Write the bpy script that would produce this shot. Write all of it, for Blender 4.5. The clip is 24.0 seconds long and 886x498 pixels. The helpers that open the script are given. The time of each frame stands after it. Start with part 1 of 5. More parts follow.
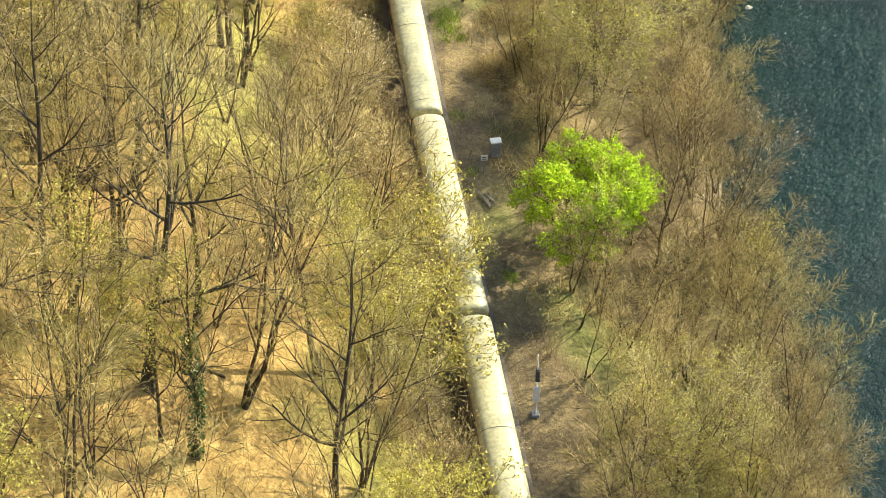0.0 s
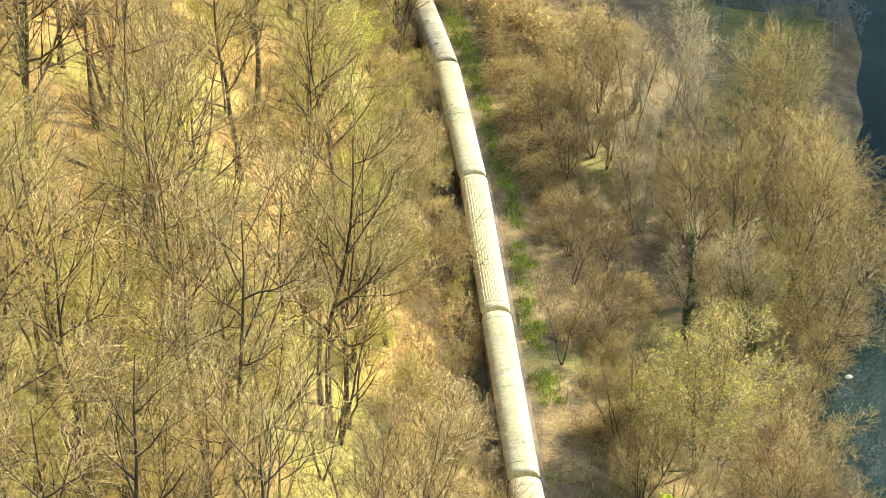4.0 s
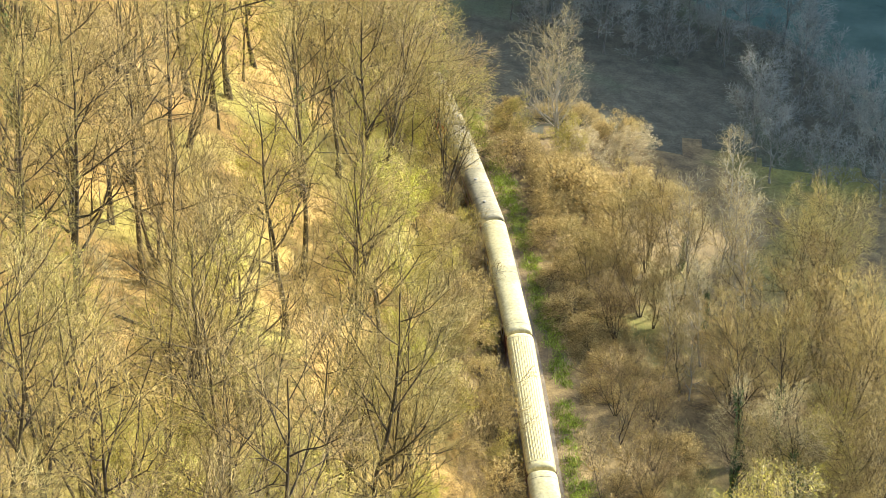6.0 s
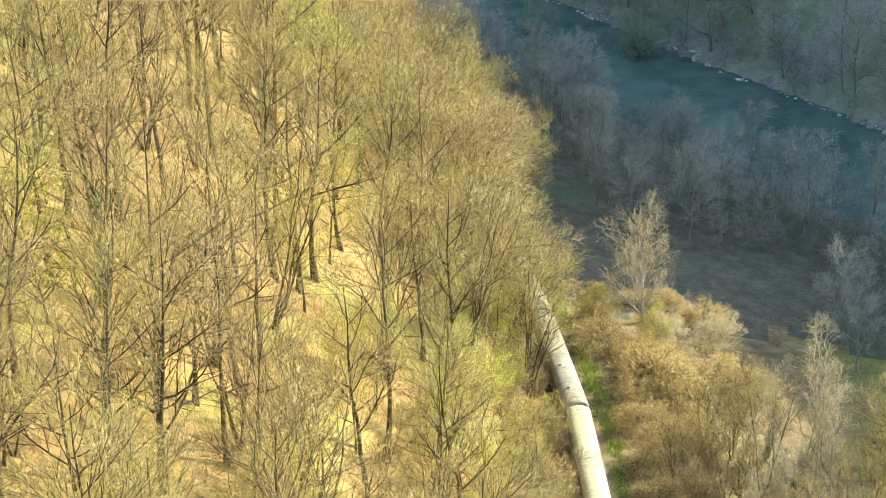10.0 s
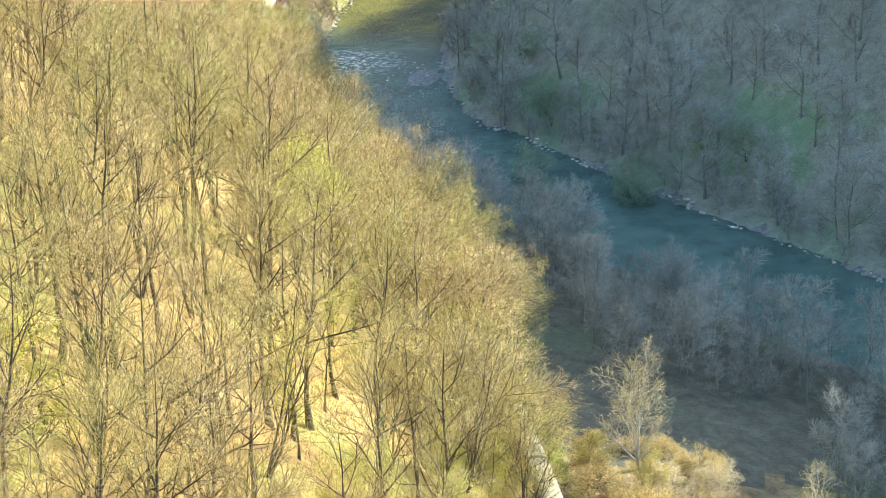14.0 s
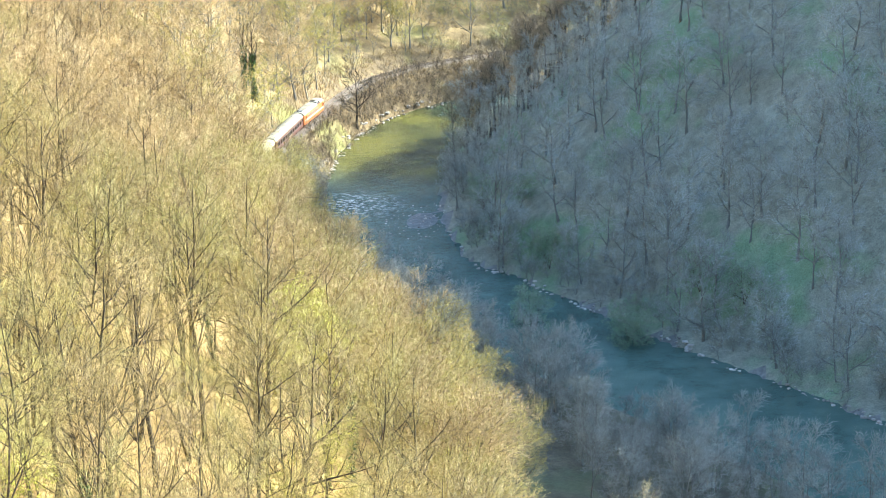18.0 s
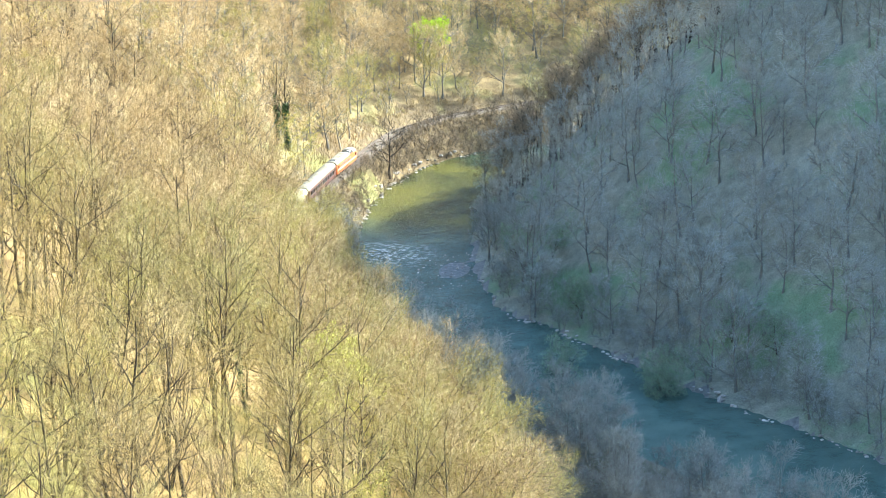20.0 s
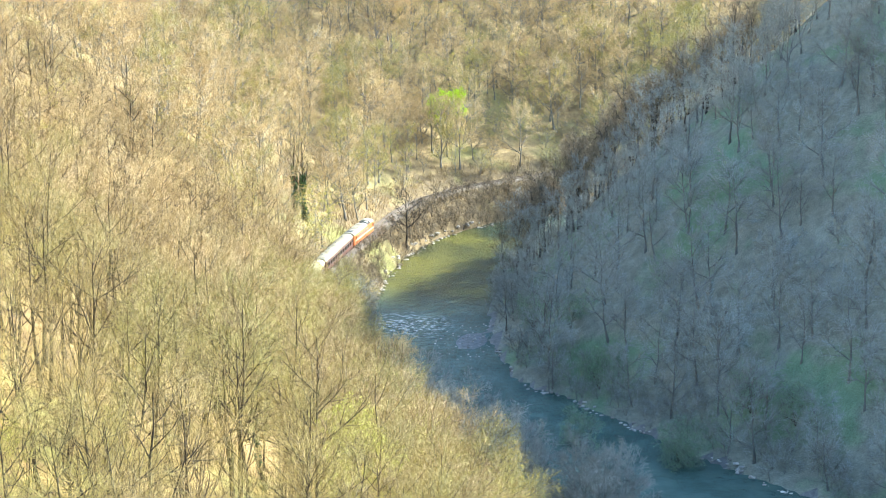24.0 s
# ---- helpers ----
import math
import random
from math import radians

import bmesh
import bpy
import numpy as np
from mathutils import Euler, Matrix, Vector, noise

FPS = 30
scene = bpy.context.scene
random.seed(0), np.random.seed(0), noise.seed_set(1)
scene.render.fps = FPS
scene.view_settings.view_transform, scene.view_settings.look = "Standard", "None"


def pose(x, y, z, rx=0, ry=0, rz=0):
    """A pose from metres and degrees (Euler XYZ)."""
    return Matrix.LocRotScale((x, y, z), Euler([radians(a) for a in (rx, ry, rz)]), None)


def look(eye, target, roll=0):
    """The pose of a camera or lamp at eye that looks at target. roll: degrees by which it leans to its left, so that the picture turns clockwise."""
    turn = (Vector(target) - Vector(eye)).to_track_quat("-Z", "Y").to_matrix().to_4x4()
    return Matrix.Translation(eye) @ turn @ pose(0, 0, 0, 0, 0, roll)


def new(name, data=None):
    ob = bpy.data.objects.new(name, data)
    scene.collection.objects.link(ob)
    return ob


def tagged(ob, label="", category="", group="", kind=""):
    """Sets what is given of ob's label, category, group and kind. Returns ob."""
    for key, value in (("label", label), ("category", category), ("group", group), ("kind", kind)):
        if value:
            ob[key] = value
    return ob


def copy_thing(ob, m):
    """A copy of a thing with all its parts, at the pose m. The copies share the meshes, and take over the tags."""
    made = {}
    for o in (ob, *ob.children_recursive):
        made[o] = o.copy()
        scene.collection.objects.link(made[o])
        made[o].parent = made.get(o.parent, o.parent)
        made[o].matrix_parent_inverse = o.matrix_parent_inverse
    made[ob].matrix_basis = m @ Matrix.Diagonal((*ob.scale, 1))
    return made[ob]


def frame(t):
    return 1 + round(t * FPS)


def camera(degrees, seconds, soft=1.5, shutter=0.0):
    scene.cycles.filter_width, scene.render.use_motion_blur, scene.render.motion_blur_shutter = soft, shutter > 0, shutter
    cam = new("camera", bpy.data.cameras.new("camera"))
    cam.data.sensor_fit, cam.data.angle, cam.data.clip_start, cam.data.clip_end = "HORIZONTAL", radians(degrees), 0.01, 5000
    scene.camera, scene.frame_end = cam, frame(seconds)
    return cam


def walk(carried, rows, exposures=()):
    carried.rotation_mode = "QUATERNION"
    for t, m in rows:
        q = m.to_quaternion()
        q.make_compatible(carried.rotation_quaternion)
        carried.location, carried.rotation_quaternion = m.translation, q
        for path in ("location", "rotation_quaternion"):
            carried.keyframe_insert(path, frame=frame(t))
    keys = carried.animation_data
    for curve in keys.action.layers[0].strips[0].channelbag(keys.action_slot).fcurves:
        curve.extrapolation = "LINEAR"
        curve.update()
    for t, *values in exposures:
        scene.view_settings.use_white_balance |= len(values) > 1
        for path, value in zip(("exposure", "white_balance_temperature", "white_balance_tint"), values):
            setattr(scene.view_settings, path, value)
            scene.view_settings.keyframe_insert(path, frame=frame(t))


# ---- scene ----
EYE = Vector((0.0, 0.0, 123.0))
# seconds, heading from +y towards +x, depression, roll (degrees)
SWING = [
    (0.0, -0.000, 42.000, 0.600), (0.5, -0.511, 40.877, 0.474), (1.0, -0.735, 39.811, 0.457), (1.5, -1.389, 38.596, 0.238),
    (2.0, -1.660, 37.339, 0.197), (2.5, -1.912, 36.104, 0.184), (4.5, -3.665, 31.815, -0.175), (5.0, -4.129, 30.723, -0.300),
    (5.5, -4.408, 29.695, -0.385), (6.0, -4.521, 28.852, -0.360), (6.5, -4.936, 28.121, -0.452), (7.0, -5.177, 27.506, -0.508),
    (7.5, -5.376, 26.898, -0.520), (8.0, -5.720, 26.441, -0.621), (8.5, -6.156, 25.798, -0.705), (9.0, -6.534, 25.244, -0.769),
    (9.5, -6.768, 24.703, -0.813), (10.0, -6.869, 24.159, -0.777), (10.5, -7.043, 23.650, -0.815), (12.5, -7.009, 21.831, -0.776),
    (13.0, -6.957, 21.367, -0.759), (13.5, -6.855, 20.888, -0.697), (14.0, -6.690, 20.430, -0.704), (14.5, -6.724, 19.929, -0.716),
    (15.0, -6.685, 19.434, -0.687), (15.5, -6.626, 18.927, -0.671), (16.0, -6.603, 18.420, -0.683), (16.5, -6.554, 17.968, -0.663),
    (17.0, -6.567, 17.556, -0.690), (17.5, -6.577, 17.182, -0.693), (18.0, -6.596, 16.818, -0.696), (18.5, -6.747, 16.469, -0.709),
    (20.5, -7.642, 15.246, -0.788), (21.0, -7.823, 14.908, -0.837), (21.5, -7.956, 14.528, -0.878), (22.0, -8.018, 14.201, -0.908),
    (22.5, -8.014, 13.946, -0.897), (23.0, -7.954, 13.820, -0.888), (23.5, -7.899, 13.762, -0.873), (24.0, -7.854, 13.751, -0.885)]


def aim(yaw, dep, roll):
    a, d = radians(yaw), radians(dep)
    way = Vector((math.sin(a) * math.cos(d), math.cos(a) * math.cos(d), -math.sin(d)))
    return look(EYE, EYE + way * 100.0, roll)


cam = camera(22.18, 24.0, soft=0.6)
walk(cam, [(t, aim(y, d, r)) for t, y, d, r in SWING], exposures=[(0.0, 1.32, 6500, 0), (1.0, 1.56, 6500, 1), (2.5, 1.62, 6500, 4), (5.0, 1.55, 6500, 4), (7.0, 1.56, 6500, 2), (10.0, 1.70, 6350, 0), (14.0, 1.95, 5900, 0), (17.0, 2.10, 5600, 2), (24.0, 2.02, 5450, 1)])

# ---- light ----
SUN_AZ, SUN_EL = 50.0, 29.0     # from +y towards +x, above the horizon
world = bpy.data.worlds.new("sky")
scene.world = world
world.use_nodes = True
wn = world.node_tree.nodes
sky = wn.new("ShaderNodeTexSky")
sky.sky_type, sky.sun_disc = "NISHITA", False
sky.sun_elevation, sky.sun_rotation = radians(SUN_EL), radians(SUN_AZ)
sky.air_density, sky.dust_density = 1.0, 1.5
wn["Background"].inputs["Strength"].default_value = 0.15
world.node_tree.links.new(sky.outputs["Color"], wn["Background"].inputs["Color"])
sun = new("sun", bpy.data.lights.new("sun", "SUN"))
sun.data.energy, sun.data.angle, sun.data.color = 4.6, radians(0.5), (1.0, 0.88, 0.68)
sa, se = radians(SUN_AZ), radians(SUN_EL)
sun.matrix_world = look((0, 0, 0), (-math.sin(sa) * math.cos(se), -math.cos(sa) * math.cos(se), -math.sin(se)))


# ---- materials ----
def material(name, build):
    m = bpy.data.materials.new(name)
    m.use_nodes = True
    b = m.node_tree.nodes["Principled BSDF"]
    build(m.node_tree, b)
    return m


def ramp(tree, fac, stops):
    r = tree.nodes.new("ShaderNodeValToRGB")
    e = r.color_ramp.elements
    while len(e) < len(stops):
        e.new(0.5)
    for k, (p, c) in zip(e, stops):
        k.position, k.color = p, (*c, 1)
    tree.links.new(fac, r.inputs["Fac"])
    return r.outputs["Color"]


def noise_tex(tree, scale, detail=4.0, coord="Object", rough=0.6):
    c = tree.nodes.new("ShaderNodeTexCoord")
    n = tree.nodes.new("ShaderNodeTexNoise")
    n.inputs["Scale"].default_value, n.inputs["Detail"].default_value, n.inputs["Roughness"].default_value = scale, detail, rough
    tree.links.new(c.outputs[coord], n.inputs["Vector"])
    return n.outputs["Fac"]


def mix(tree, fac, a, b, kind="MIX"):
    m = tree.nodes.new("ShaderNodeMix")
    m.data_type, m.blend_type = "RGBA", kind
    for socket, v in ((m.inputs["Factor"], fac), (m.inputs["A"], a), (m.inputs["B"], b)):
        if isinstance(v, bpy.types.NodeSocket):
            tree.links.new(v, socket)
        else:
            socket.default_value = v if isinstance(v, (int, float)) else (*v, 1)
    return m.outputs["Result"]


def bump(tree, b, height, dist, strength=0.6):
    n = tree.nodes.new("ShaderNodeBump")
    n.inputs["Distance"].default_value, n.inputs["Strength"].default_value = dist, strength
    tree.links.new(height, n.inputs["Height"])
    tree.links.new(n.outputs["Normal"], b.inputs["Normal"])


def grainy(name, stops, scale, fine, rough=0.8, metal=0.0, relief=0.02, island=False, per_object=0.0, thin=0.0):
    """Two scales of noise through one colour ramp; pieces may differ by island or by object."""
    def build(tree, b):
        big, small = noise_tex(tree, scale), noise_tex(tree, fine, 6.0)
        c1 = ramp(tree, big, stops)
        c2 = ramp(tree, small, [(0.3, (0.55, 0.55, 0.55)), (0.7, (1.35, 1.35, 1.35))])
        c = mix(tree, 0.7, c1, c2, "MULTIPLY")
        if island:
            g = tree.nodes.new("ShaderNodeNewGeometry")
            c = mix(tree, float(island) * 0.85, c, ramp(tree, g.outputs["Random Per Island"], [(0.0, (0.34, 0.30, 0.26)), (0.45, (0.85, 0.82, 0.78)), (1.0, (1.5, 1.47, 1.42))]), "MULTIPLY")
        if per_object:
            o = tree.nodes.new("ShaderNodeObjectInfo")
            c = mix(tree, per_object, c, ramp(tree, o.outputs["Random"], [(0.0, (0.50, 0.45, 0.45)), (0.35, (1.15, 1.05, 0.95)), (0.7, (0.85, 0.9, 0.7)), (1.0, (1.4, 1.32, 1.1))]), "MULTIPLY")
        tree.links.new(c, b.inputs["Base Color"])
        b.inputs["Roughness"].default_value, b.inputs["Metallic"].default_value = rough, metal
        if relief:
            bump(tree, b, small, relief)
        if thin:
            # thin blades let part of the light through
            t, m = tree.nodes.new("ShaderNodeBsdfTranslucent"), tree.nodes.new("ShaderNodeMixShader")
            m.inputs["Fac"].default_value = thin
            tree.links.new(c, t.inputs["Color"])
            tree.links.new(b.outputs["BSDF"], m.inputs[1])
            tree.links.new(t.outputs["BSDF"], m.inputs[2])
            tree.links.new(m.outputs["Shader"], tree.nodes["Material Output"].inputs["Surface"])
    return material(name, build)


BARK = grainy("bark", [(0.3, (0.026, 0.020, 0.013)), (0.7, (0.082, 0.063, 0.040))], 0.8, 9.0, 0.9, relief=0.03, per_object=0.5)
# lifted grey that puts distant haze into the bark
HAZE_BARK = grainy("hazy_grey_bark", [(0.3, (0.14, 0.135, 0.115)), (0.7, (0.25, 0.24, 0.20))], 0.5, 6.0, 0.9, relief=0)
PALE_BARK = grainy("pale_bark", [(0.3, (0.25, 0.23, 0.19)), (0.7, (0.45, 0.42, 0.36))], 0.8, 9.0, 0.9, relief=0.03)
TWIG = grainy("tan_twigs", [(0.3, (0.34, 0.265, 0.095)), (0.7, (0.54, 0.435, 0.17))], 0.25, 4.0, 0.7, relief=0, island=0.6, per_object=0.75)
TWIG_OLIVE = grainy("olive_twigs", [(0.3, (0.32, 0.275, 0.085)), (0.7, (0.51, 0.44, 0.15))], 0.25, 4.0, 0.7, relief=0, island=0.6, per_object=0.5)
# twigs of the shaded woods: shade and haze mixed into the two greys
TWIG_SHADE = grainy("shade_grey_twigs", [(0.3, (0.30, 0.318, 0.285)), (0.7, (0.425, 0.447, 0.40))], 0.06, 4.0, 0.8, relief=0, island=0.4)
TWIG_SHADE_DIM = grainy("shade_dim_twigs", [(0.3, (0.24, 0.25, 0.22)), (0.7, (0.35, 0.36, 0.315))], 0.06, 4.0, 0.8, relief=0, island=0.4)
TWIG_DARK = grainy("dark_brown_twigs", [(0.3, (0.24, 0.19, 0.12)), (0.7, (0.40, 0.32, 0.20))], 0.06, 4.0, 0.8, relief=0, island=True)
TWIG_RED = grainy("brown_twigs", [(0.3, (0.29, 0.22, 0.095)), (0.7, (0.47, 0.365, 0.17))], 0.25, 4.0, 0.7, relief=0, island=0.6, per_object=0.7)
TWIG_WARM = grainy("warm_twigs", [(0.36, (0.36, 0.255, 0.115)), (0.48, (0.55, 0.405, 0.18)), (0.62, (0.72, 0.545, 0.26))], 0.085, 4.0, 0.7, relief=0, island=0.6)
TWIG_PALE = grainy("pale_twigs", [(0.3, (0.44, 0.37, 0.19)), (0.7, (0.60, 0.51, 0.28))], 0.25, 4.0, 0.75, relief=0, island=True)
BUD = grainy("yellow_buds", [(0.3, (0.42, 0.40, 0.08)), (0.7, (0.58, 0.52, 0.14))], 0.3, 5.0, 0.6, relief=0, island=True, per_object=0.4, thin=0.4)
LIME = grainy("lime_leaves", [(0.3, (0.42, 0.60, 0.02)), (0.7, (0.58, 0.74, 0.05))], 0.4, 5.0, 0.55, relief=0, island=True, thin=0.5)
IVY = grainy("ivy_leaves", [(0.3, (0.03, 0.08, 0.015)), (0.7, (0.08, 0.16, 0.04))], 0.6, 5.0, 0.45, relief=0, island=True, thin=0.2)
BLOSSOM = grainy("pale_blossom", [(0.3, (0.64, 0.55, 0.36)), (0.7, (0.80, 0.71, 0.50))], 0.5, 5.0, 0.7, relief=0, island=True, thin=0.3)
DRY = grainy("dry_stalks", [(0.3, (0.54, 0.43, 0.18)), (0.7, (0.74, 0.61, 0.29))], 0.2, 3.0, 0.8, relief=0, island=True, thin=0.3)


# ---- the lie of the land ----
def dense(points, step=2.0):
    p = np.array(points, float)
    out = []
    q = np.vstack([2 * p[0] - p[1], p, 2 * p[-1] - p[-2]])
    for i in range(1, len(q) - 2):
        n = max(2, int(np.linalg.norm(q[i + 1] - q[i]) / step))
        s = np.linspace(0, 1, n, endpoint=False)[:, None]
        a, b, c, d = q[i - 1:i + 3]
        out.append(0.5 * (2 * b + (c - a) * s + (2 * a - 5 * b + 4 * c - d) * s ** 2 + (3 * b - a - 3 * c + d) * s ** 3))
    return np.vstack(out + [p[-1:]])


TRACK = dense([(20, -140), (18, -40), (14, 30), (7.2, 90), (3.4, 118), (-0.8, 145), (-4.4, 172), (-8.4, 202), (-13.4, 230), (-18.4, 249), (-25.2, 271),
               (-44, 318), (-66, 365), (-84, 412), (-92, 452), (-91.5, 481), (-88.5, 510), (-83, 545), (-77, 558), (-69.5, 569), (-40, 592), (10, 612), (80, 625), (240, 640), (700, 660)])
RIVER = dense([(70, -140), (56, -20), (46, 80), (43, 118), (40, 132), (38.5, 148), (41, 175), (49, 215), (53, 262), (43, 302), (22, 327), (5, 345), (-15, 366), (-38, 394),
               (-56, 415), (-65, 450), (-69, 486), (-65.5, 522), (-53, 545), (-26, 558), (20, 567), (120, 575), (700, 600)])
HALF = 13.0
WATER = -7.0


def side(line, x, y):
    """Signed distance to a line (left of its way is positive), in blocks to keep memory low."""
    x, y = np.atleast_1d(np.asarray(x, float)), np.atleast_1d(np.asarray(y, float))
    sh = x.shape
    pts = np.stack([x.ravel(), y.ravel()], 1)
    a, b = line[:-1], line[1:]
    ab = b - a
    l2 = (ab ** 2).sum(1)
    out = np.empty(len(pts))
    for i in range(0, len(pts), 4000):
        p = pts[i:i + 4000]
        ap = p[:, None, :] - a[None]
        s = np.clip((ap * ab[None]).sum(2) / l2, 0, 1)
        off = ap - s[..., None] * ab[None]
        d2 = (off ** 2).sum(2)
        k = d2.argmin(1)
        r = np.arange(len(p))
        sign = np.sign(ab[k, 0] * ap[r, k, 1] - ab[k, 1] * ap[r, k, 0])
        out[i:i + 4000] = np.sqrt(d2[r, k]) * np.where(sign == 0, 1, sign)
    return out.reshape(sh)


def wave(x, y, size, seed):
    """Cheap smooth bumps from a few crossed sines."""
    r = np.random.RandomState(seed)
    z = 0
    for k in range(5):
        a, f, ph = r.uniform(0, 6.28), r.uniform(0.6, 1.8) / size, r.uniform(0, 6.28)
        z = z + np.sin((x * math.cos(a) + y * math.sin(a)) * f * 6.28 + ph)
    return z / 5


def smooth(a, b, v):
    t = np.clip((v - a) / (b - a), 0, 1)
    return t * t * (3 - 2 * t)


def land(x, y):
    x, y = np.atleast_1d(np.asarray(x, float)), np.atleast_1d(np.asarray(y, float))
    dt, dr = side(TRACK, x, y), -side(RIVER, x, y)
    edge = HALF + 1.2 * wave(x, y, 22, 5)
    # the wooded slope on the left of the line
    run = np.maximum(dt - 2.6, 0)
    left = -0.55 + (0.66 - 0.26 * smooth(500, 585, y)) * run + 0.8 * smooth(0, 3, run) + 1.0 * smooth(2, 20, run) * wave(x, y, 26, 1) + 0.35 * wave(x, y, 7, 2) * smooth(1, 6, run)
    left = np.where(left > 110, 110 + (left - 110) * 0.35, left)
    # between line and river
    gap = np.maximum(-dt - 3.0, 0)
    to_water = np.maximum(-dr - edge, 0)
    u = gap / (gap + to_water + 1e-6)
    bank = -0.55 - 5.2 * smooth(0.0, 0.9, u) - 1.9 * smooth(0.86, 1.0, u) + 0.35 * wave(x, y, 9, 3) * smooth(0.05, 0.25, u) * (1 - u)
    # the hill beyond the river
    far = np.maximum(dr - edge, 0)
    crest = 111 * smooth(307, 345, y) + 6
    rise = 1.3 * smooth(0, 3, far) + 0.96 * np.maximum(far - 5, 0) + 1.5 * wave(x, y, 30, 4) * smooth(8, 30, far)
    # unseen near shoulder, steep above the bend, added to shade the bank
    shade_shoulder = smooth(58, 72, x) * smooth(262, 292, y) * (1 - smooth(300, 325, y))
    rise = rise + shade_shoulder * 0.75 * np.maximum(far - 3, 0)
    crest = np.maximum(crest, 70 * shade_shoulder + 6)
    # unseen higher back, added to keep the flat in shade
    crest = crest + 20 * smooth(78, 125, x) * smooth(262, 276, y - 0.84 * x)
    rise = np.minimum(rise, crest + 4 * wave(x, y, 60, 8))
    right = WATER + 0.05 + rise
    bed = WATER - 1.6 + 1.84 * np.exp(-(((x + 56.0) / 9.0) ** 2 + ((y - 447.0) / 17.0) ** 2))
    z = np.where(dt > 0, left, np.where(dr < -edge, bank, np.where(dr > edge, right, bed)))
    z = np.where((dt > -3.0) & (dt <= 2.6), -0.55, z)
    return z


def height(x, y):
    return float(land(x, y)[0])


def mesh_of(name, verts, faces, mat, smooth_shade=False):
    """verts (n, 3); faces: arrays of quads or triangles."""
    me = bpy.data.meshes.new(name)
    faces = [np.asarray(f, np.int32) for f in (faces if isinstance(faces, list) else [faces]) if len(f)]
    loops = np.concatenate([f.ravel() for f in faces])
    sizes = np.concatenate([np.full(len(f), f.shape[1], np.int32) for f in faces])
    me.vertices.add(len(verts))
    me.vertices.foreach_set("co", np.asarray(verts, np.float32).ravel())
    me.loops.add(len(loops))
    me.loops.foreach_set("vertex_index", loops)
    me.polygons.add(len(sizes))
    me.polygons.foreach_set("loop_start", np.concatenate([[0], np.cumsum(sizes)[:-1]]).astype(np.int32))
    me.polygons.foreach_set("loop_total", sizes)
    me.polygons.foreach_set("use_smooth", np.full(len(sizes), smooth_shade))
    me.materials.append(mat)
    me.update(calc_edges=True)
    return me


def part(name, bm, mat, parent, label=""):
    """One mesh object under a thing or part, from a bmesh or a ready mesh."""
    if isinstance(bm, bmesh.types.BMesh):
        me = bpy.data.meshes.new(name)
        bm.to_mesh(me)
        bm.free()
        me.materials.append(mat)
    else:
        me = bm
    ob = new(name, me)
    ob.parent = parent
    return tagged(ob, label)


def axis(lo, hi, step, outer):
    mid = np.arange(lo, hi + step, step)
    grow = np.array([12, 30, 60, 110, 190, 320, 600, 1100, 1900])
    return np.concatenate([lo - grow[::-1] * outer, mid, mid[-1] + grow * outer])


gx, gy = axis(-210, 130, 2.5, 1.0), axis(70, 720, 2.5, 1.0)
GX, GY = np.meshgrid(gx, gy)
GZ = land(GX.ravel(), GY.ravel()).reshape(GX.shape)
n_y, n_x = GX.shape
idx = np.arange(n_y * n_x).reshape(n_y, n_x)
quads = np.stack([idx[:-1, :-1], idx[:-1, 1:], idx[1:, 1:], idx[1:, :-1]], -1).reshape(-1, 4)


def soil(name, dark, mid_c, light, moss_a, moss_b, moss_at, relief=0.15):
    def build(tree, b):
        big, mid, fine = noise_tex(tree, 0.045, 5), noise_tex(tree, 0.4, 7, rough=0.7), noise_tex(tree, 3.5, 8, rough=0.8)
        litter = ramp(tree, mid, [(0.28, dark), (0.5, mid_c), (0.72, light)])
        moss = ramp(tree, mid, [(0.3, moss_a), (0.7, moss_b)])
        c = mix(tree, ramp(tree, big, [(moss_at, (0, 0, 0)), (moss_at + 0.12, (1, 1, 1))]), litter, moss)
        c = mix(tree, 0.85, c, ramp(tree, fine, [(0.33, (0.35, 0.33, 0.3)), (0.66, (1.45, 1.42, 1.35))]), "MULTIPLY")
        tree.links.new(c, b.inputs["Base Color"])
        b.inputs["Roughness"].default_value = 0.95
        bump(tree, b, fine, relief, 0.9)
    return material(name, build)


GROUND = soil("leaf_litter", (0.19, 0.11, 0.036), (0.40, 0.265, 0.088), (0.57, 0.405, 0.155), (0.28, 0.265, 0.058), (0.44, 0.395, 0.11), 0.50)
BANK_SOIL = soil("bank_soil", (0.08, 0.06, 0.035), (0.19, 0.14, 0.07), (0.34, 0.26, 0.125), (0.14, 0.15, 0.04), (0.29, 0.28, 0.085), 0.52)
# grey-green with the far slope's shade and haze put into the soil
SHADE_SOIL = soil("shade_toned_slope_soil", (0.17, 0.175, 0.135), (0.27, 0.28, 0.22), (0.38, 0.39, 0.31), (0.16, 0.24, 0.135), (0.25, 0.34, 0.20), 0.50)
GRAVEL = grainy("gravel", [(0.3, (0.12, 0.12, 0.11)), (0.7, (0.27, 0.26, 0.24))], 1.2, 12.0, 0.9, relief=0.05)
ground = new("ground", mesh_of("ground", np.stack([GX, GY, GZ], -1).reshape(-1, 3), quads, GROUND, True))
FAR_SOIL = soil("far_litter", (0.13, 0.095, 0.045), (0.29, 0.215, 0.10), (0.46, 0.355, 0.175), (0.19, 0.18, 0.065), (0.33, 0.30, 0.12), 0.5)
STRAW = soil("straw_ground", (0.12, 0.085, 0.04), (0.25, 0.185, 0.085), (0.42, 0.32, 0.15), (0.26, 0.27, 0.07), (0.42, 0.40, 0.13), 0.56)
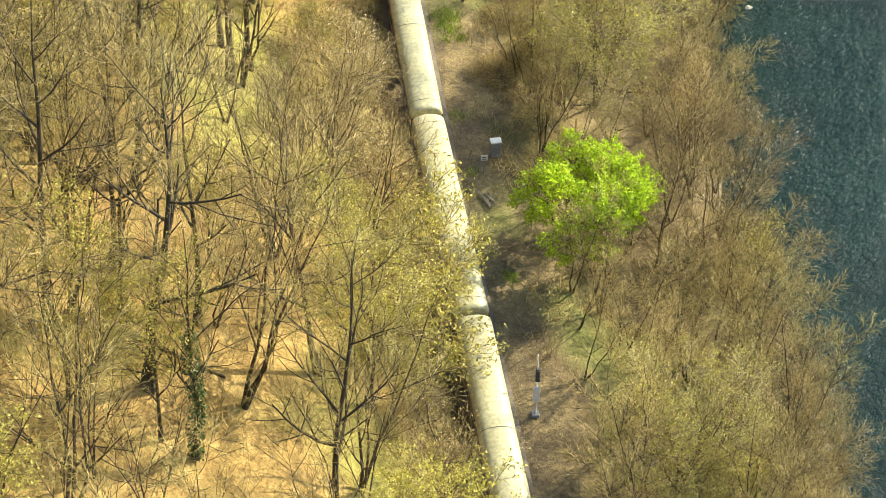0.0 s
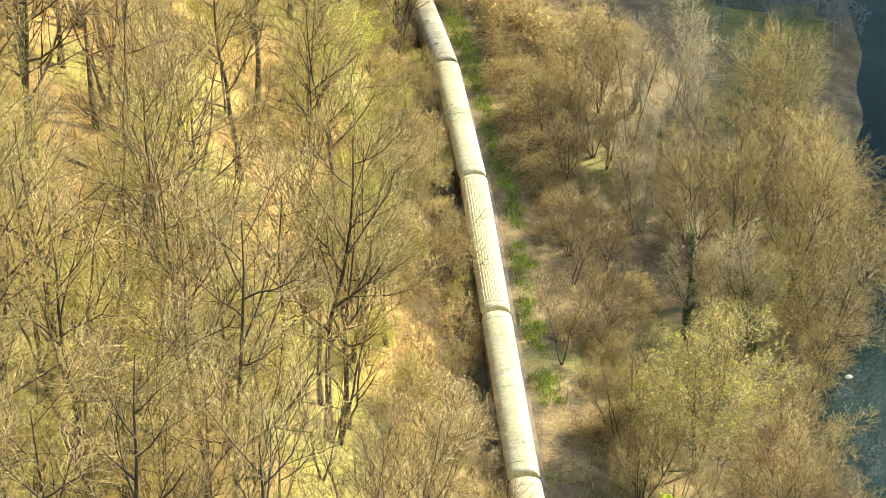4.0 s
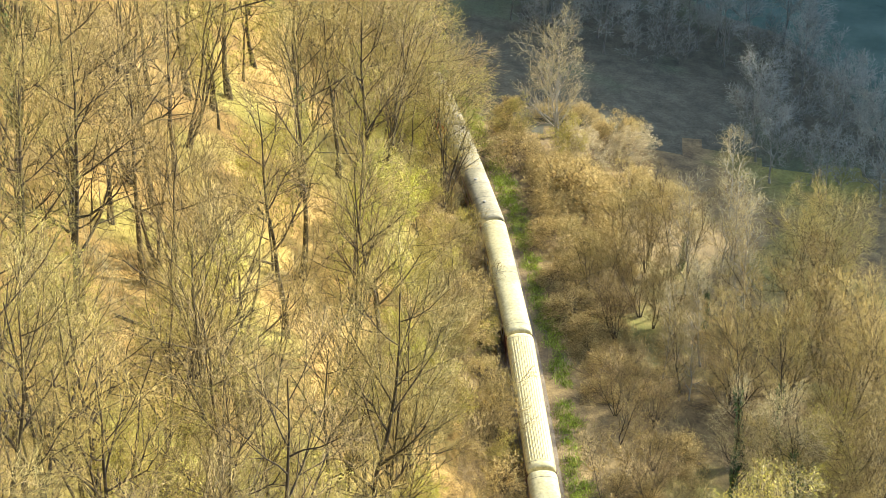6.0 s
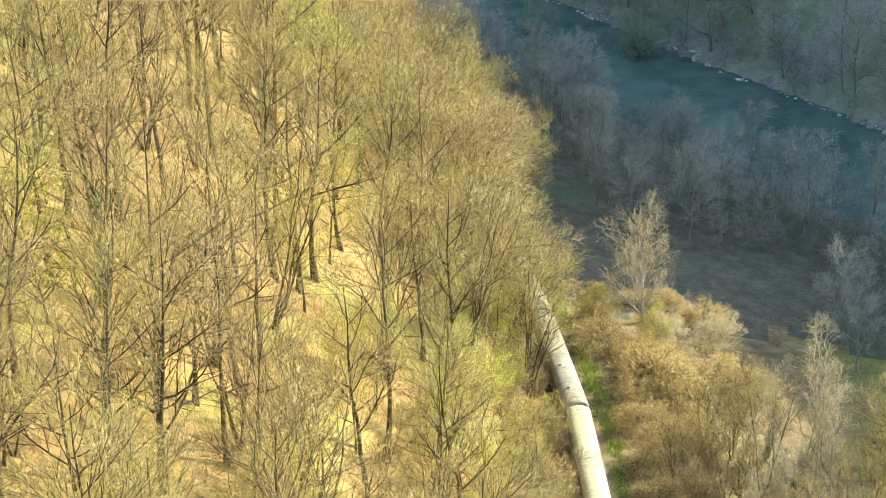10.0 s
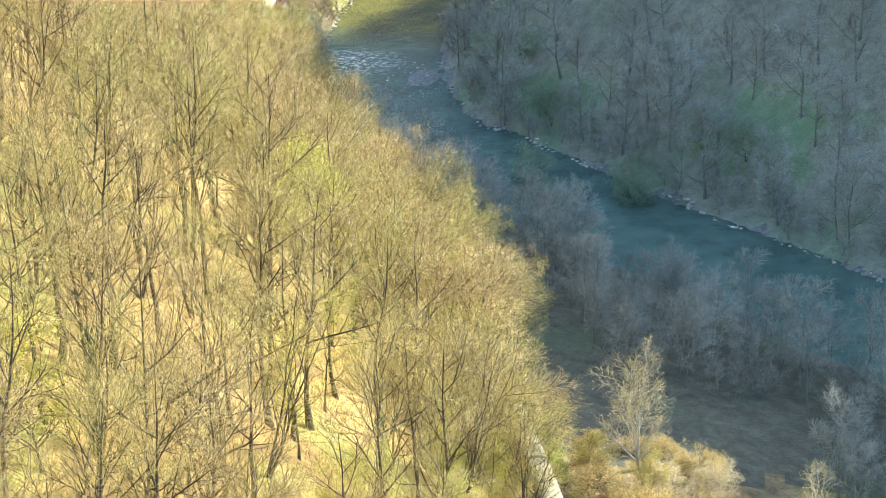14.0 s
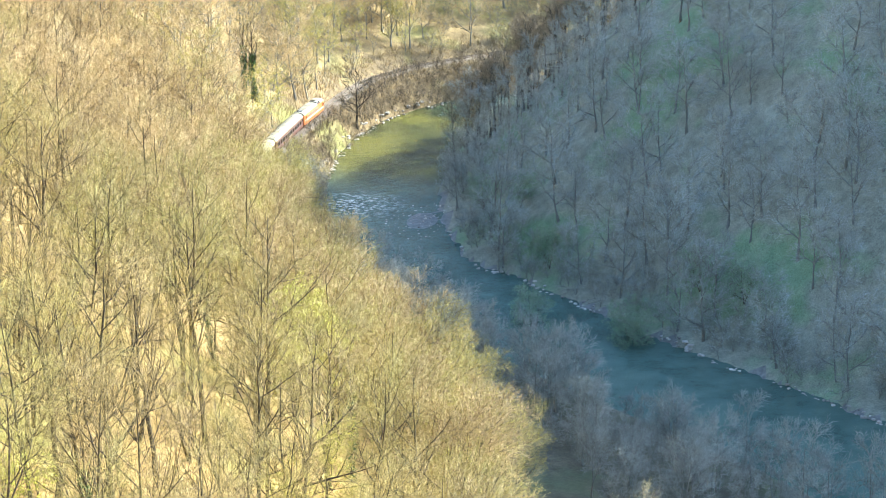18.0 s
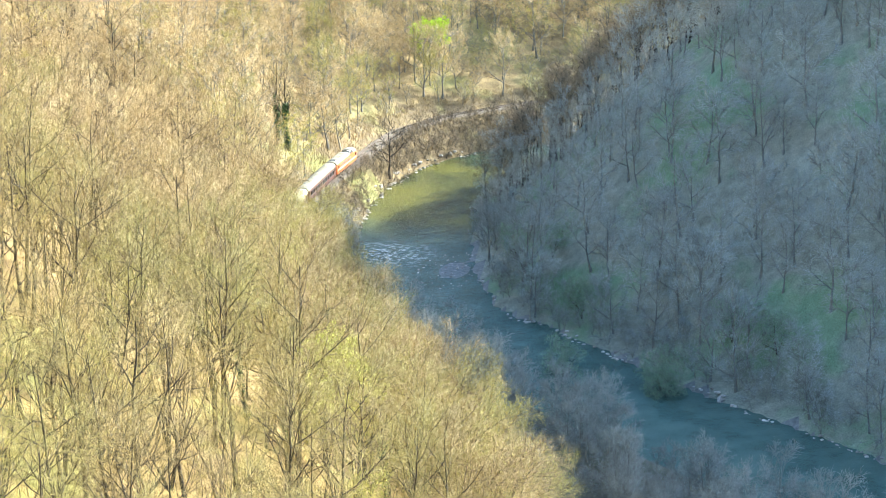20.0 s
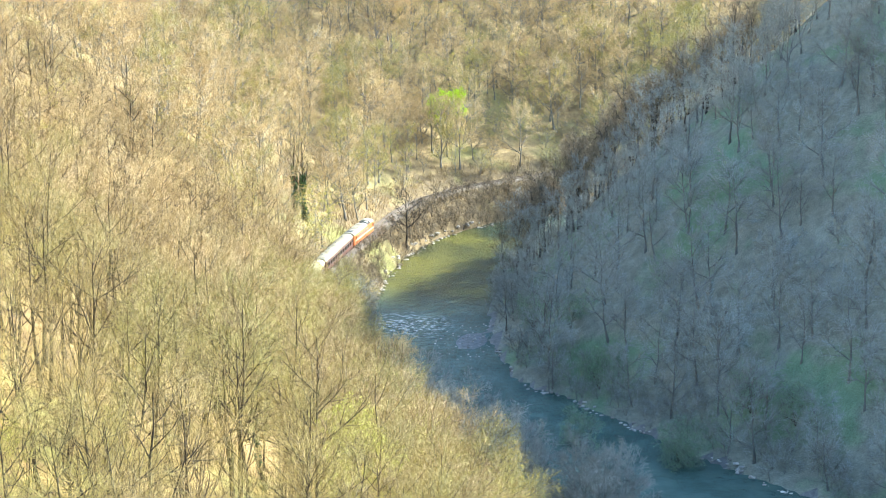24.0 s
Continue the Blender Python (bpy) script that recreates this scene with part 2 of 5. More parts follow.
SPUR_SOIL = soil("spur_litter", (0.19, 0.12, 0.045), (0.37, 0.25, 0.10), (0.52, 0.38, 0.165), (0.30, 0.25, 0.08), (0.45, 0.37, 0.14), 0.55)
# meadow soil darkened to carry the shade lying on the flat
SHADE_MEADOW = soil("shade_dark_meadow", (0.045, 0.045, 0.032), (0.088, 0.088, 0.062), (0.14, 0.136, 0.094), (0.07, 0.092, 0.052), (0.112, 0.136, 0.078), 0.54)
for m in (BANK_SOIL, SHADE_SOIL, GRAVEL, FAR_SOIL, STRAW, SPUR_SOIL, SHADE_MEADOW):
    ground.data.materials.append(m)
cx, cy = (GX[:-1, :-1] + GX[1:, 1:]).ravel() / 2, (GY[:-1, :-1] + GY[1:, 1:]).ravel() / 2
ct, cr = side(TRACK, cx, cy), -side(RIVER, cx, cy)
zone = np.where(ct > 7.0 + 4.5 * wave(cx, cy, 14, 9), 0, 1)
# beyond the river the ground takes the soil toned for shade
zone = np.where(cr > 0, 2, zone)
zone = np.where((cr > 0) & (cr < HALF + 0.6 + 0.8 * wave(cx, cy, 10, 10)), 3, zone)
zone = np.where((zone == 0) & (cy > 440), 4, np.where((zone == 0) & (cy > 280 + 12 * wave(cx, cy, 20, 15)), 6, zone))
zone = np.where((zone == 1) & (ct < -2.5) & (ct > -15 + 3 * wave(cx, cy, 20, 12)) & (cy > 158 + 6 * wave(cx, cy, 15, 13)) & (cy < 238 + 6 * wave(cx, cy, 12, 17)), 5, zone)
zone = np.where((zone == 5) & (wave(cx, cy, 11, 16) < -0.3), 1, zone)
zone = np.where((zone == 4) & (ct < 4.5 + 2 * wave(cx, cy, 14, 14)) & (cy > 560), 5, zone)
# the shade-darkened meadow begins about where the hill's shadow does
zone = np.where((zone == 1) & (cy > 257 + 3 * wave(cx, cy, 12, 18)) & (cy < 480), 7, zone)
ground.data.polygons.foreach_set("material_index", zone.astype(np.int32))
tagged(ground, "steep valley floor and slopes covered in dry orange leaf litter and moss", "ground", kind="structure")


def water_build(tree, b):
    n1, n2, n3 = noise_tex(tree, 0.55, 6, rough=0.7), noise_tex(tree, 0.05, 3), noise_tex(tree, 0.9, 8, rough=0.8)
    c = ramp(tree, n2, [(0.35, (0.006, 0.018, 0.019)), (0.65, (0.013, 0.032, 0.030))])
    # broken water over the shallows at the gravel bar
    co = tree.nodes.new("ShaderNodeTexCoord")
    d = tree.nodes.new("ShaderNodeVectorMath")
    d.operation = "DISTANCE"
    d.inputs[1].default_value = (-72.0, 458.0, WATER)
    tree.links.new(co.outputs["Object"], d.inputs[0])
    near = tree.nodes.new("ShaderNodeMapRange")
    near.inputs["From Min"].default_value, near.inputs["From Max"].default_value = 13.0, 2.0
    tree.links.new(d.outputs["Value"], near.inputs["Value"])
    mul = tree.nodes.new("ShaderNodeMath")
    mul.operation = "MULTIPLY"
    tree.links.new(near.outputs["Result"], mul.inputs[0])
    tree.links.new(ramp(tree, n3, [(0.50, (0, 0, 0)), (0.62, (1, 1, 1))]), mul.inputs[1])
    # lighter teal beyond the bend paints in sky reflection on the shaded water
    xyz, reach = tree.nodes.new("ShaderNodeSeparateXYZ"), tree.nodes.new("ShaderNodeMapRange")
    tree.links.new(co.outputs["Object"], xyz.inputs["Vector"])
    tree.links.new(xyz.outputs["Y"], reach.inputs["Value"])
    reach.inputs["From Min"].default_value, reach.inputs["From Max"].default_value = 225.0, 300.0
    c = mix(tree, reach.outputs["Result"], c, ramp(tree, noise_tex(tree, 0.12, 5), [(0.35, (0.062, 0.108, 0.088)), (0.65, (0.11, 0.165, 0.135))]))
    # olive tint round the still pool paints in the sunny slope's reflection
    d2, pool_reflection = tree.nodes.new("ShaderNodeVectorMath"), tree.nodes.new("ShaderNodeMapRange")
    d2.operation = "DISTANCE"
    d2.inputs[1].default_value = (-62.0, 515.0, WATER)
    pool_reflection.inputs["From Min"].default_value, pool_reflection.inputs["From Max"].default_value = 52.0, 30.0
    tree.links.new(co.outputs["Object"], d2.inputs[0])
    tree.links.new(d2.outputs["Value"], pool_reflection.inputs["Value"])
    c = mix(tree, pool_reflection.outputs["Result"], c, ramp(tree, noise_tex(tree, 0.04, 3), [(0.40, (0.035, 0.045, 0.022)), (0.62, (0.12, 0.115, 0.028))]))
    c = mix(tree, mul.outputs["Value"], c, (0.75, 0.78, 0.78))
    tree.links.new(c, b.inputs["Base Color"])
    b.inputs["Roughness"].default_value = 0.14
    b.inputs["IOR"].default_value = 1.33
    b.inputs["Specular IOR Level"].default_value = 0.14
    bump(tree, b, n1, 0.45, 1.0)


WATER_MAT = material("river_water", water_build)
nrm = np.gradient(RIVER, axis=0)
nrm /= np.linalg.norm(nrm, axis=1)[:, None]
nrm = np.stack([-nrm[:, 1], nrm[:, 0]], 1)
cols = np.linspace(-1, 1, 9)
wv = np.concatenate([np.concatenate([RIVER[:, None, :] + nrm[:, None, :] * (cols * (HALF + 3.5))[None, :, None], np.full((len(RIVER), 9, 1), WATER)], -1).reshape(-1, 3)])
wi = np.arange(len(wv)).reshape(-1, 9)
river = new("water", mesh_of("water", wv, np.stack([wi[:-1, :-1], wi[:-1, 1:], wi[1:, 1:], wi[1:, :-1]], -1).reshape(-1, 4), WATER_MAT, True))
tagged(river, "dark teal shallow river with rippled surface", "river", kind="structure")

# ---- trees ----
def frames_of(P):
    T = np.gradient(P, axis=1)
    T /= np.linalg.norm(T, axis=2)[..., None] + 1e-9
    ref = np.where(np.abs(T[..., 2:3]) > 0.9, np.array([1.0, 0, 0]), np.array([0, 0, 1.0]))
    U = np.cross(T, ref)
    U /= np.linalg.norm(U, axis=2)[..., None] + 1e-9
    return U, np.cross(T, U)


def tubes(P, R, sides):
    """Tapered tubes round polylines P (b, n, 3) with radii R (b, n)."""
    b, n, _ = P.shape
    U, V = frames_of(P)
    a = np.arange(sides) * 2 * np.pi / sides
    ring = U[:, :, None, :] * np.cos(a)[:, None] + V[:, :, None, :] * np.sin(a)[:, None]
    verts = (P[:, :, None, :] + ring * R[:, :, None, None]).reshape(-1, 3)
    i = np.arange(b * n * sides).reshape(b, n, sides)
    j = np.roll(i, -1, axis=2)
    return verts, np.stack([i[:, :-1], j[:, :-1], j[:, 1:], i[:, 1:]], -1).reshape(-1, 4)


def spikes(P, R):
    """Three-sided twigs from P[:, 0] to a point at P[:, 1]."""
    b = len(P)
    U, V = frames_of(P)
    a = np.arange(3) * 2 * np.pi / 3
    base = P[:, 0, None, :] + (U[:, 0, None, :] * np.cos(a)[:, None] + V[:, 0, None, :] * np.sin(a)[:, None]) * R[:, None, None]
    verts = np.concatenate([base, P[:, 1, None, :]], 1).reshape(-1, 3)
    i = np.arange(b)[:, None] * 4
    return verts, np.concatenate([i + np.array([[0, 1, 3]]), i + np.array([[1, 2, 3]]), i + np.array([[2, 0, 3]])])


def leaves(C, size, rng, lift=0.5):
    """Small four-cornered blades about the points C."""
    b = len(C)
    u = rng.normal(size=(b, 3))
    u /= np.linalg.norm(u, axis=1)[:, None]
    w = np.cross(u, rng.normal(size=(b, 3)) + np.array([0, 0, lift]))
    w /= np.linalg.norm(w, axis=1)[:, None] + 1e-9
    s = size * rng.uniform(0.6, 1.4, (b, 1))
    verts = np.stack([C - u * s, C - w * s * 0.5, C + u * s, C + w * s * 0.5], 1).reshape(-1, 3)
    return verts, np.arange(b * 4).reshape(b, 4)


def offshoots(rng, P, R, k, length, angle, up, n, lo=0.3, hi=1.0, shrink=0.55, taper=0.25):
    """k children on each parent: their polylines (b*k, n, 3) and radii. length may be an array per parent."""
    b, m, _ = P.shape
    s = lo + (hi - lo) * (np.arange(k)[None, :] + rng.uniform(0, 1, (b, k))) / k
    f = s * (m - 1)
    i = np.minimum(f.astype(int), m - 2)
    w = (f - i)[..., None]
    r = np.arange(b)[:, None]
    start = P[r, i] * (1 - w) + P[r, i + 1] * w
    rad = (R[r, i] * (1 - w[..., 0]) + R[r, i + 1] * w[..., 0]) * shrink
    t = P[r, i + 1] - P[r, i]
    t /= np.linalg.norm(t, axis=2)[..., None] + 1e-9
    az = rng.uniform(0, 6.28) + np.arange(k)[None, :] * 2.4 + rng.uniform(-0.6, 0.6, (b, k)) + rng.uniform(0, 6.28, (b, 1))
    ref = np.where(np.abs(t[..., 2:3]) > 0.9, np.array([1.0, 0, 0]), np.array([0, 0, 1.0]))
    u = np.cross(t, ref)
    u /= np.linalg.norm(u, axis=2)[..., None] + 1e-9
    v = np.cross(t, u)
    an = np.radians(angle) * rng.uniform(0.7, 1.3, (b, k))[..., None]
    d = t * np.cos(an) + (u * np.cos(az)[..., None] + v * np.sin(az)[..., None]) * np.sin(an)
    L = (np.broadcast_to(np.asarray(length, float).reshape(-1, 1), (b, k)) * rng.uniform(0.65, 1.25, (b, k)) * (1.15 - 0.55 * s))[..., None]
    pts = [start]
    for q in range(n - 1):
        pts.append(pts[-1] + d * L / (n - 1))
        d = d + np.array([0, 0, up]) / (n - 1) + rng.normal(scale=0.10, size=d.shape)
        d /= np.linalg.norm(d, axis=2)[..., None]
    Q = np.stack(pts, 2).reshape(b * k, n, 3)
    rr = rad.reshape(-1, 1) * np.linspace(1, taper, n)[None, :]
    return Q, rr


def stack_parts(parts):
    vs, fs, o = [], [], 0
    for v, f in parts:
        vs.append(v)
        fs.append(f + o)
        o += len(v)
    return np.vstack(vs), [np.vstack([f for f in fs if f.shape[1] == s]) for s in (3, 4) if any(f.shape[1] == s for f in fs)]


def tree_shape(seed, tall, trunk_r, crown_from, reach, k=(11, 8, 7, 3), stems=1, lean=0.05, angle=48, up=0.5, buds=0, bud_size=0.12, detail=2, twig_r=0.018, ivy=0):
    """(trunk and limbs), (twigs), (buds), (ivy) as vertices and faces; the base at the origin."""
    rng = np.random.RandomState(seed)
    n = 8
    hs = np.linspace(0, 1, n)
    P = np.zeros((stems, n, 3))
    for s in range(stems):
        a = rng.uniform(0, 6.28)
        slant = lean if stems == 1 else lean + rng.uniform(0.08, 0.30)
        bend = np.cumsum(rng.normal(scale=tall * 0.010, size=(n, 2)), 0)
        P[s, :, 0] = hs * tall * slant * math.cos(a) + bend[:, 0] - bend[0, 0]
        P[s, :, 1] = hs * tall * slant * math.sin(a) + bend[:, 1] - bend[0, 1]
        P[s, :, 2] = hs * tall * (1 if s == 0 else rng.uniform(0.7, 1.0)) - 0.4
    R = trunk_r * (1 - 0.9 * hs ** 0.8)[None, :] * np.ones((stems, 1)) / (stems ** 0.35)
    R[:, 0] *= 1.5
    wood = [tubes(P, R, 7 if detail == 2 else 4)]
    L1, R1 = offshoots(rng, P, R, max(3, k[0] // stems), reach, angle, up, 5 if detail == 2 else 3, crown_from, 0.97, 0.72, 0.35)
    wood.append(tubes(L1, R1, 5 if detail == 2 else 3))
    L2, R2 = offshoots(rng, L1, R1, k[1], reach * 0.54, 38, up * 0.6, 4 if detail == 2 else 3, 0.25, 1.0, 0.7, 0.4)
    if detail == 2:
        wood.append(tubes(L2, np.maximum(R2, twig_r), 3))
    else:
        wood.append(spikes(np.stack([L2[:, 0], L2[:, -1]], 1), np.maximum(R2[:, 0] * 1.3, twig_r * 1.8)))
    # the trunk's own tip twigs
    L3, R3 = offshoots(rng, L2, R2, k[2], reach * 0.29, 37, 0.15, 3 if detail == 2 else 2, 0.15, 1.0, 0.6)
    R3 = np.maximum(R3, twig_r * 1.1)
    tw = [spikes(np.stack([L3[:, 0], L3[:, -1]], 1), R3[:, 0])]
    L4, R4 = offshoots(rng, L3, R3, k[3], reach * 0.15, 36, 0.1, 2, 0.2, 1.0, 0.7)
    tw.append(spikes(L4, np.maximum(R4[:, 0], twig_r * 0.85)))
    out = [stack_parts(wood), stack_parts(tw), None, None]
    if buds:
        pick = rng.randint(0, len(L4), buds)
        C = L4[pick, 0] + (L4[pick, 1] - L4[pick, 0]) * rng.uniform(0.2, 1.1, (buds, 1)) + rng.normal(scale=bud_size, size=(buds, 3))
        out[2] = stack_parts([leaves(C, bud_size, rng)])
    if ivy:
        h = rng.uniform(0.02, 0.6, ivy)
        f = h * (n - 1)
        i = np.minimum(f.astype(int), n - 2)
        s = rng.randint(0, stems, ivy)
        C = P[s, i] + (P[s, i + 1] - P[s, i]) * (f - i)[:, None]
        a = rng.uniform(0, 6.28, ivy)
        C = C + np.stack([np.cos(a), np.sin(a), 0 * a], 1) * (trunk_r + rng.uniform(0, 0.45, (ivy, 1)))
        out[3] = stack_parts([leaves(C, 0.16, rng)])
    return out


class Kind:
    """One tree shape: shared meshes for its parts."""
    def __init__(self, shape, wood, twig, bud=None):
        self.meshes = [("trunk", mesh_of("trunk", *shape[0], wood, True)), ("crown", mesh_of("crown", *shape[1], twig))]
        if shape[2]:
            self.meshes.append(("foliage", mesh_of("foliage", *shape[2], bud)))
        if shape[3]:
            self.meshes.append(("ivy", mesh_of("ivy", *shape[3], IVY)))

    def plant(self, name, x, y, turn, size, label, group="", category="tree", z=None):
        z = height(x, y) - 0.05 if z is None else z
        root = new(name)
        root.empty_display_size = 0.5
        root.location, root.rotation_euler, root.scale = (x, y, z), (0, 0, turn), (size, size, size)
        for nm, me in self.meshes:
            o = new(nm, me)
            o.parent = root
        return tagged(root, label, category, group)



BEECH = [Kind(tree_shape(10 + i, 25 + i % 3, 0.34, 0.30, 7.8, k=(12, 7, 8, 3), lean=0.07, angle=50, up=0.42), BARK, (TWIG, TWIG_RED, TWIG_OLIVE)[i % 3]) for i in range(6)]
FORK = [Kind(tree_shape(30 + i, 21, 0.27, 0.22, 7.2, stems=3, k=(15, 6, 6, 3), angle=42, up=0.4), BARK, TWIG) for i in range(3)]
SLIM = [Kind(tree_shape(35 + i, 17, 0.13, 0.22, 4.6, stems=2, k=(14, 6, 5, 3), angle=32, up=0.4), BARK, TWIG) for i in range(3)]
IVIED = [Kind(tree_shape(38 + i, 22, 0.25, 0.3, 7.0, k=(11, 7, 6, 4), angle=38, ivy=1100), BARK, TWIG) for i in range(2)]
BUDDING = [Kind(tree_shape(40 + i, 17, 0.2, 0.22, 6.4, k=(12, 7, 6, 3), angle=42, buds=8000, bud_size=0.11), BARK, TWIG_OLIVE, BUD) for i in range(3)]
BUSHY = [Kind(tree_shape(50 + i, 10, 0.12, 0.12, 5.0, stems=5, k=(20, 6, 6, 3), angle=42, up=0.3), BARK, (TWIG, TWIG_RED, TWIG_RED)[i]) for i in range(3)]
PALE_ROUND = Kind(tree_shape(56, 12, 0.2, 0.12, 6.6, stems=3, k=(24, 8, 8, 4), angle=50, up=0.35, buds=15000, bud_size=0.10), BARK, TWIG_PALE, BUD)
LIME_TREE = Kind(tree_shape(60, 12.5, 0.22, 0.5, 7.2, k=(13, 5, 6, 5), angle=70, up=0.45, buds=34000, bud_size=0.15), BARK, TWIG, LIME)
POPLAR = Kind(tree_shape(61, 17, 0.24, 0.06, 6.0, stems=3, lean=-0.11, k=(30, 6, 6, 3), angle=38, up=0.45, buds=700, bud_size=0.10, twig_r=0.019), PALE_BARK, TWIG_PALE, BLOSSOM)
BIRCH = [Kind(tree_shape(62 + i, 17, 0.15, 0.15, 3.6, k=(18, 6, 5, 3), angle=34, up=0.5), PALE_BARK, TWIG_PALE) for i in range(2)]
THICKET = Kind(tree_shape(64, 6.0, 0.14, 0.1, 5.4, stems=6, k=(24, 7, 7, 4), angle=62, up=-0.5, buds=7000, bud_size=0.13, lean=0.25, twig_r=0.022), PALE_BARK, TWIG_PALE, BLOSSOM)
BRAMBLE = Kind(tree_shape(65, 2.3, 0.06, 0.05, 4.2, stems=8, k=(32, 6, 5, 3), angle=60, up=-0.9, lean=0.3, twig_r=0.024, buds=4500, bud_size=0.10), BARK, DRY, DRY)
WHITE_SHRUB = Kind(tree_shape(66, 7, 0.1, 0.15, 4.0, stems=4, k=(16, 7, 6, 3), angle=45, buds=1800, bud_size=0.10), BARK, TWIG, BLOSSOM)
YELLOW_SHRUB = Kind(tree_shape(67, 9, 0.12, 0.12, 5.0, stems=5, k=(20, 7, 6, 3), angle=48, up=0.2, buds=4200, bud_size=0.13), BARK, TWIG_OLIVE, BUD)


YELLOW_CROWN = Kind(tree_shape(68, 12.5, 0.2, 0.18, 6.0, stems=2, k=(18, 7, 6, 3), angle=48, up=0.35, buds=14000, bud_size=0.12), BARK, TWIG_OLIVE, grainy("yellow_green_leaves", [(0.3, (0.48, 0.50, 0.07)), (0.7, (0.62, 0.60, 0.12))], 0.3, 5.0, 0.6, relief=0, island=True, thin=0.45))
DARK_BARK = grainy("dark_bark", [(0.3, (0.022, 0.019, 0.015)), (0.7, (0.06, 0.05, 0.038))], 0.8, 9.0, 0.9, relief=0.03)
OLD_BEECH = [Kind(tree_shape(25 + i, 25, 0.42, 0.26, 8.0, stems=1 + i % 2, k=(10, 6, 6, 3), lean=0.07, angle=46, up=0.5), DARK_BARK, TWIG_RED) for i in range(3)]


ROW_TREE = [Kind(tree_shape(110 + i, 17, 0.26, 0.10, 8.6, stems=2, k=(22, 7, 7, 3), angle=60, up=0.45, buds=(1200, 2600, 800)[i], bud_size=0.12, twig_r=0.026), BARK, (TWIG_WARM, TWIG_OLIVE, TWIG_WARM)[i], BUD) for i in range(3)]
BANK_TREE = [Kind(tree_shape(120 + i, 17, 0.2, 0.14, 6.2, stems=3, k=(21, 7, 7, 4), angle=46, up=0.5, twig_r=0.02, ivy=(0, 1800)[i % 2]), BARK, (TWIG, TWIG_PALE, TWIG_RED)[i]) for i in range(3)]


PALE_GREEN = Kind(tree_shape(69, 12.0, 0.2, 0.12, 6.4, stems=3, k=(18, 7, 6, 3), angle=50, up=0.35, buds=9000, bud_size=0.13), BARK, TWIG_SHADE, grainy("grey_green_leaves", [(0.3, (0.20, 0.32, 0.17)), (0.7, (0.32, 0.45, 0.26))], 0.3, 5.0, 0.6, relief=0, island=True, thin=0.4))


def scatter(seed, x0, x1, y0, y1, step, keep):
    rng = np.random.RandomState(seed)
    xs, ys = np.meshgrid(np.arange(x0, x1, step), np.arange(y0, y1, step))
    x = xs.ravel() + rng.uniform(-0.45, 0.45, xs.size) * step
    y = ys.ravel() + rng.uniform(-0.45, 0.45, xs.size) * step
    ok = keep(x, y)
    return x[ok], y[ok], rng


IVY_FAR = Kind(tree_shape(39, 21, 0.5, 0.3, 5.0, k=(11, 6, 5, 3), angle=38, ivy=4200), BARK, TWIG)
DEAD = Kind(tree_shape(23, 12, 0.34, 0.3, 6.0, k=(9, 5, 4, 2), angle=55, up=0.2, twig_r=0.04), DARK_BARK, DARK_BARK)
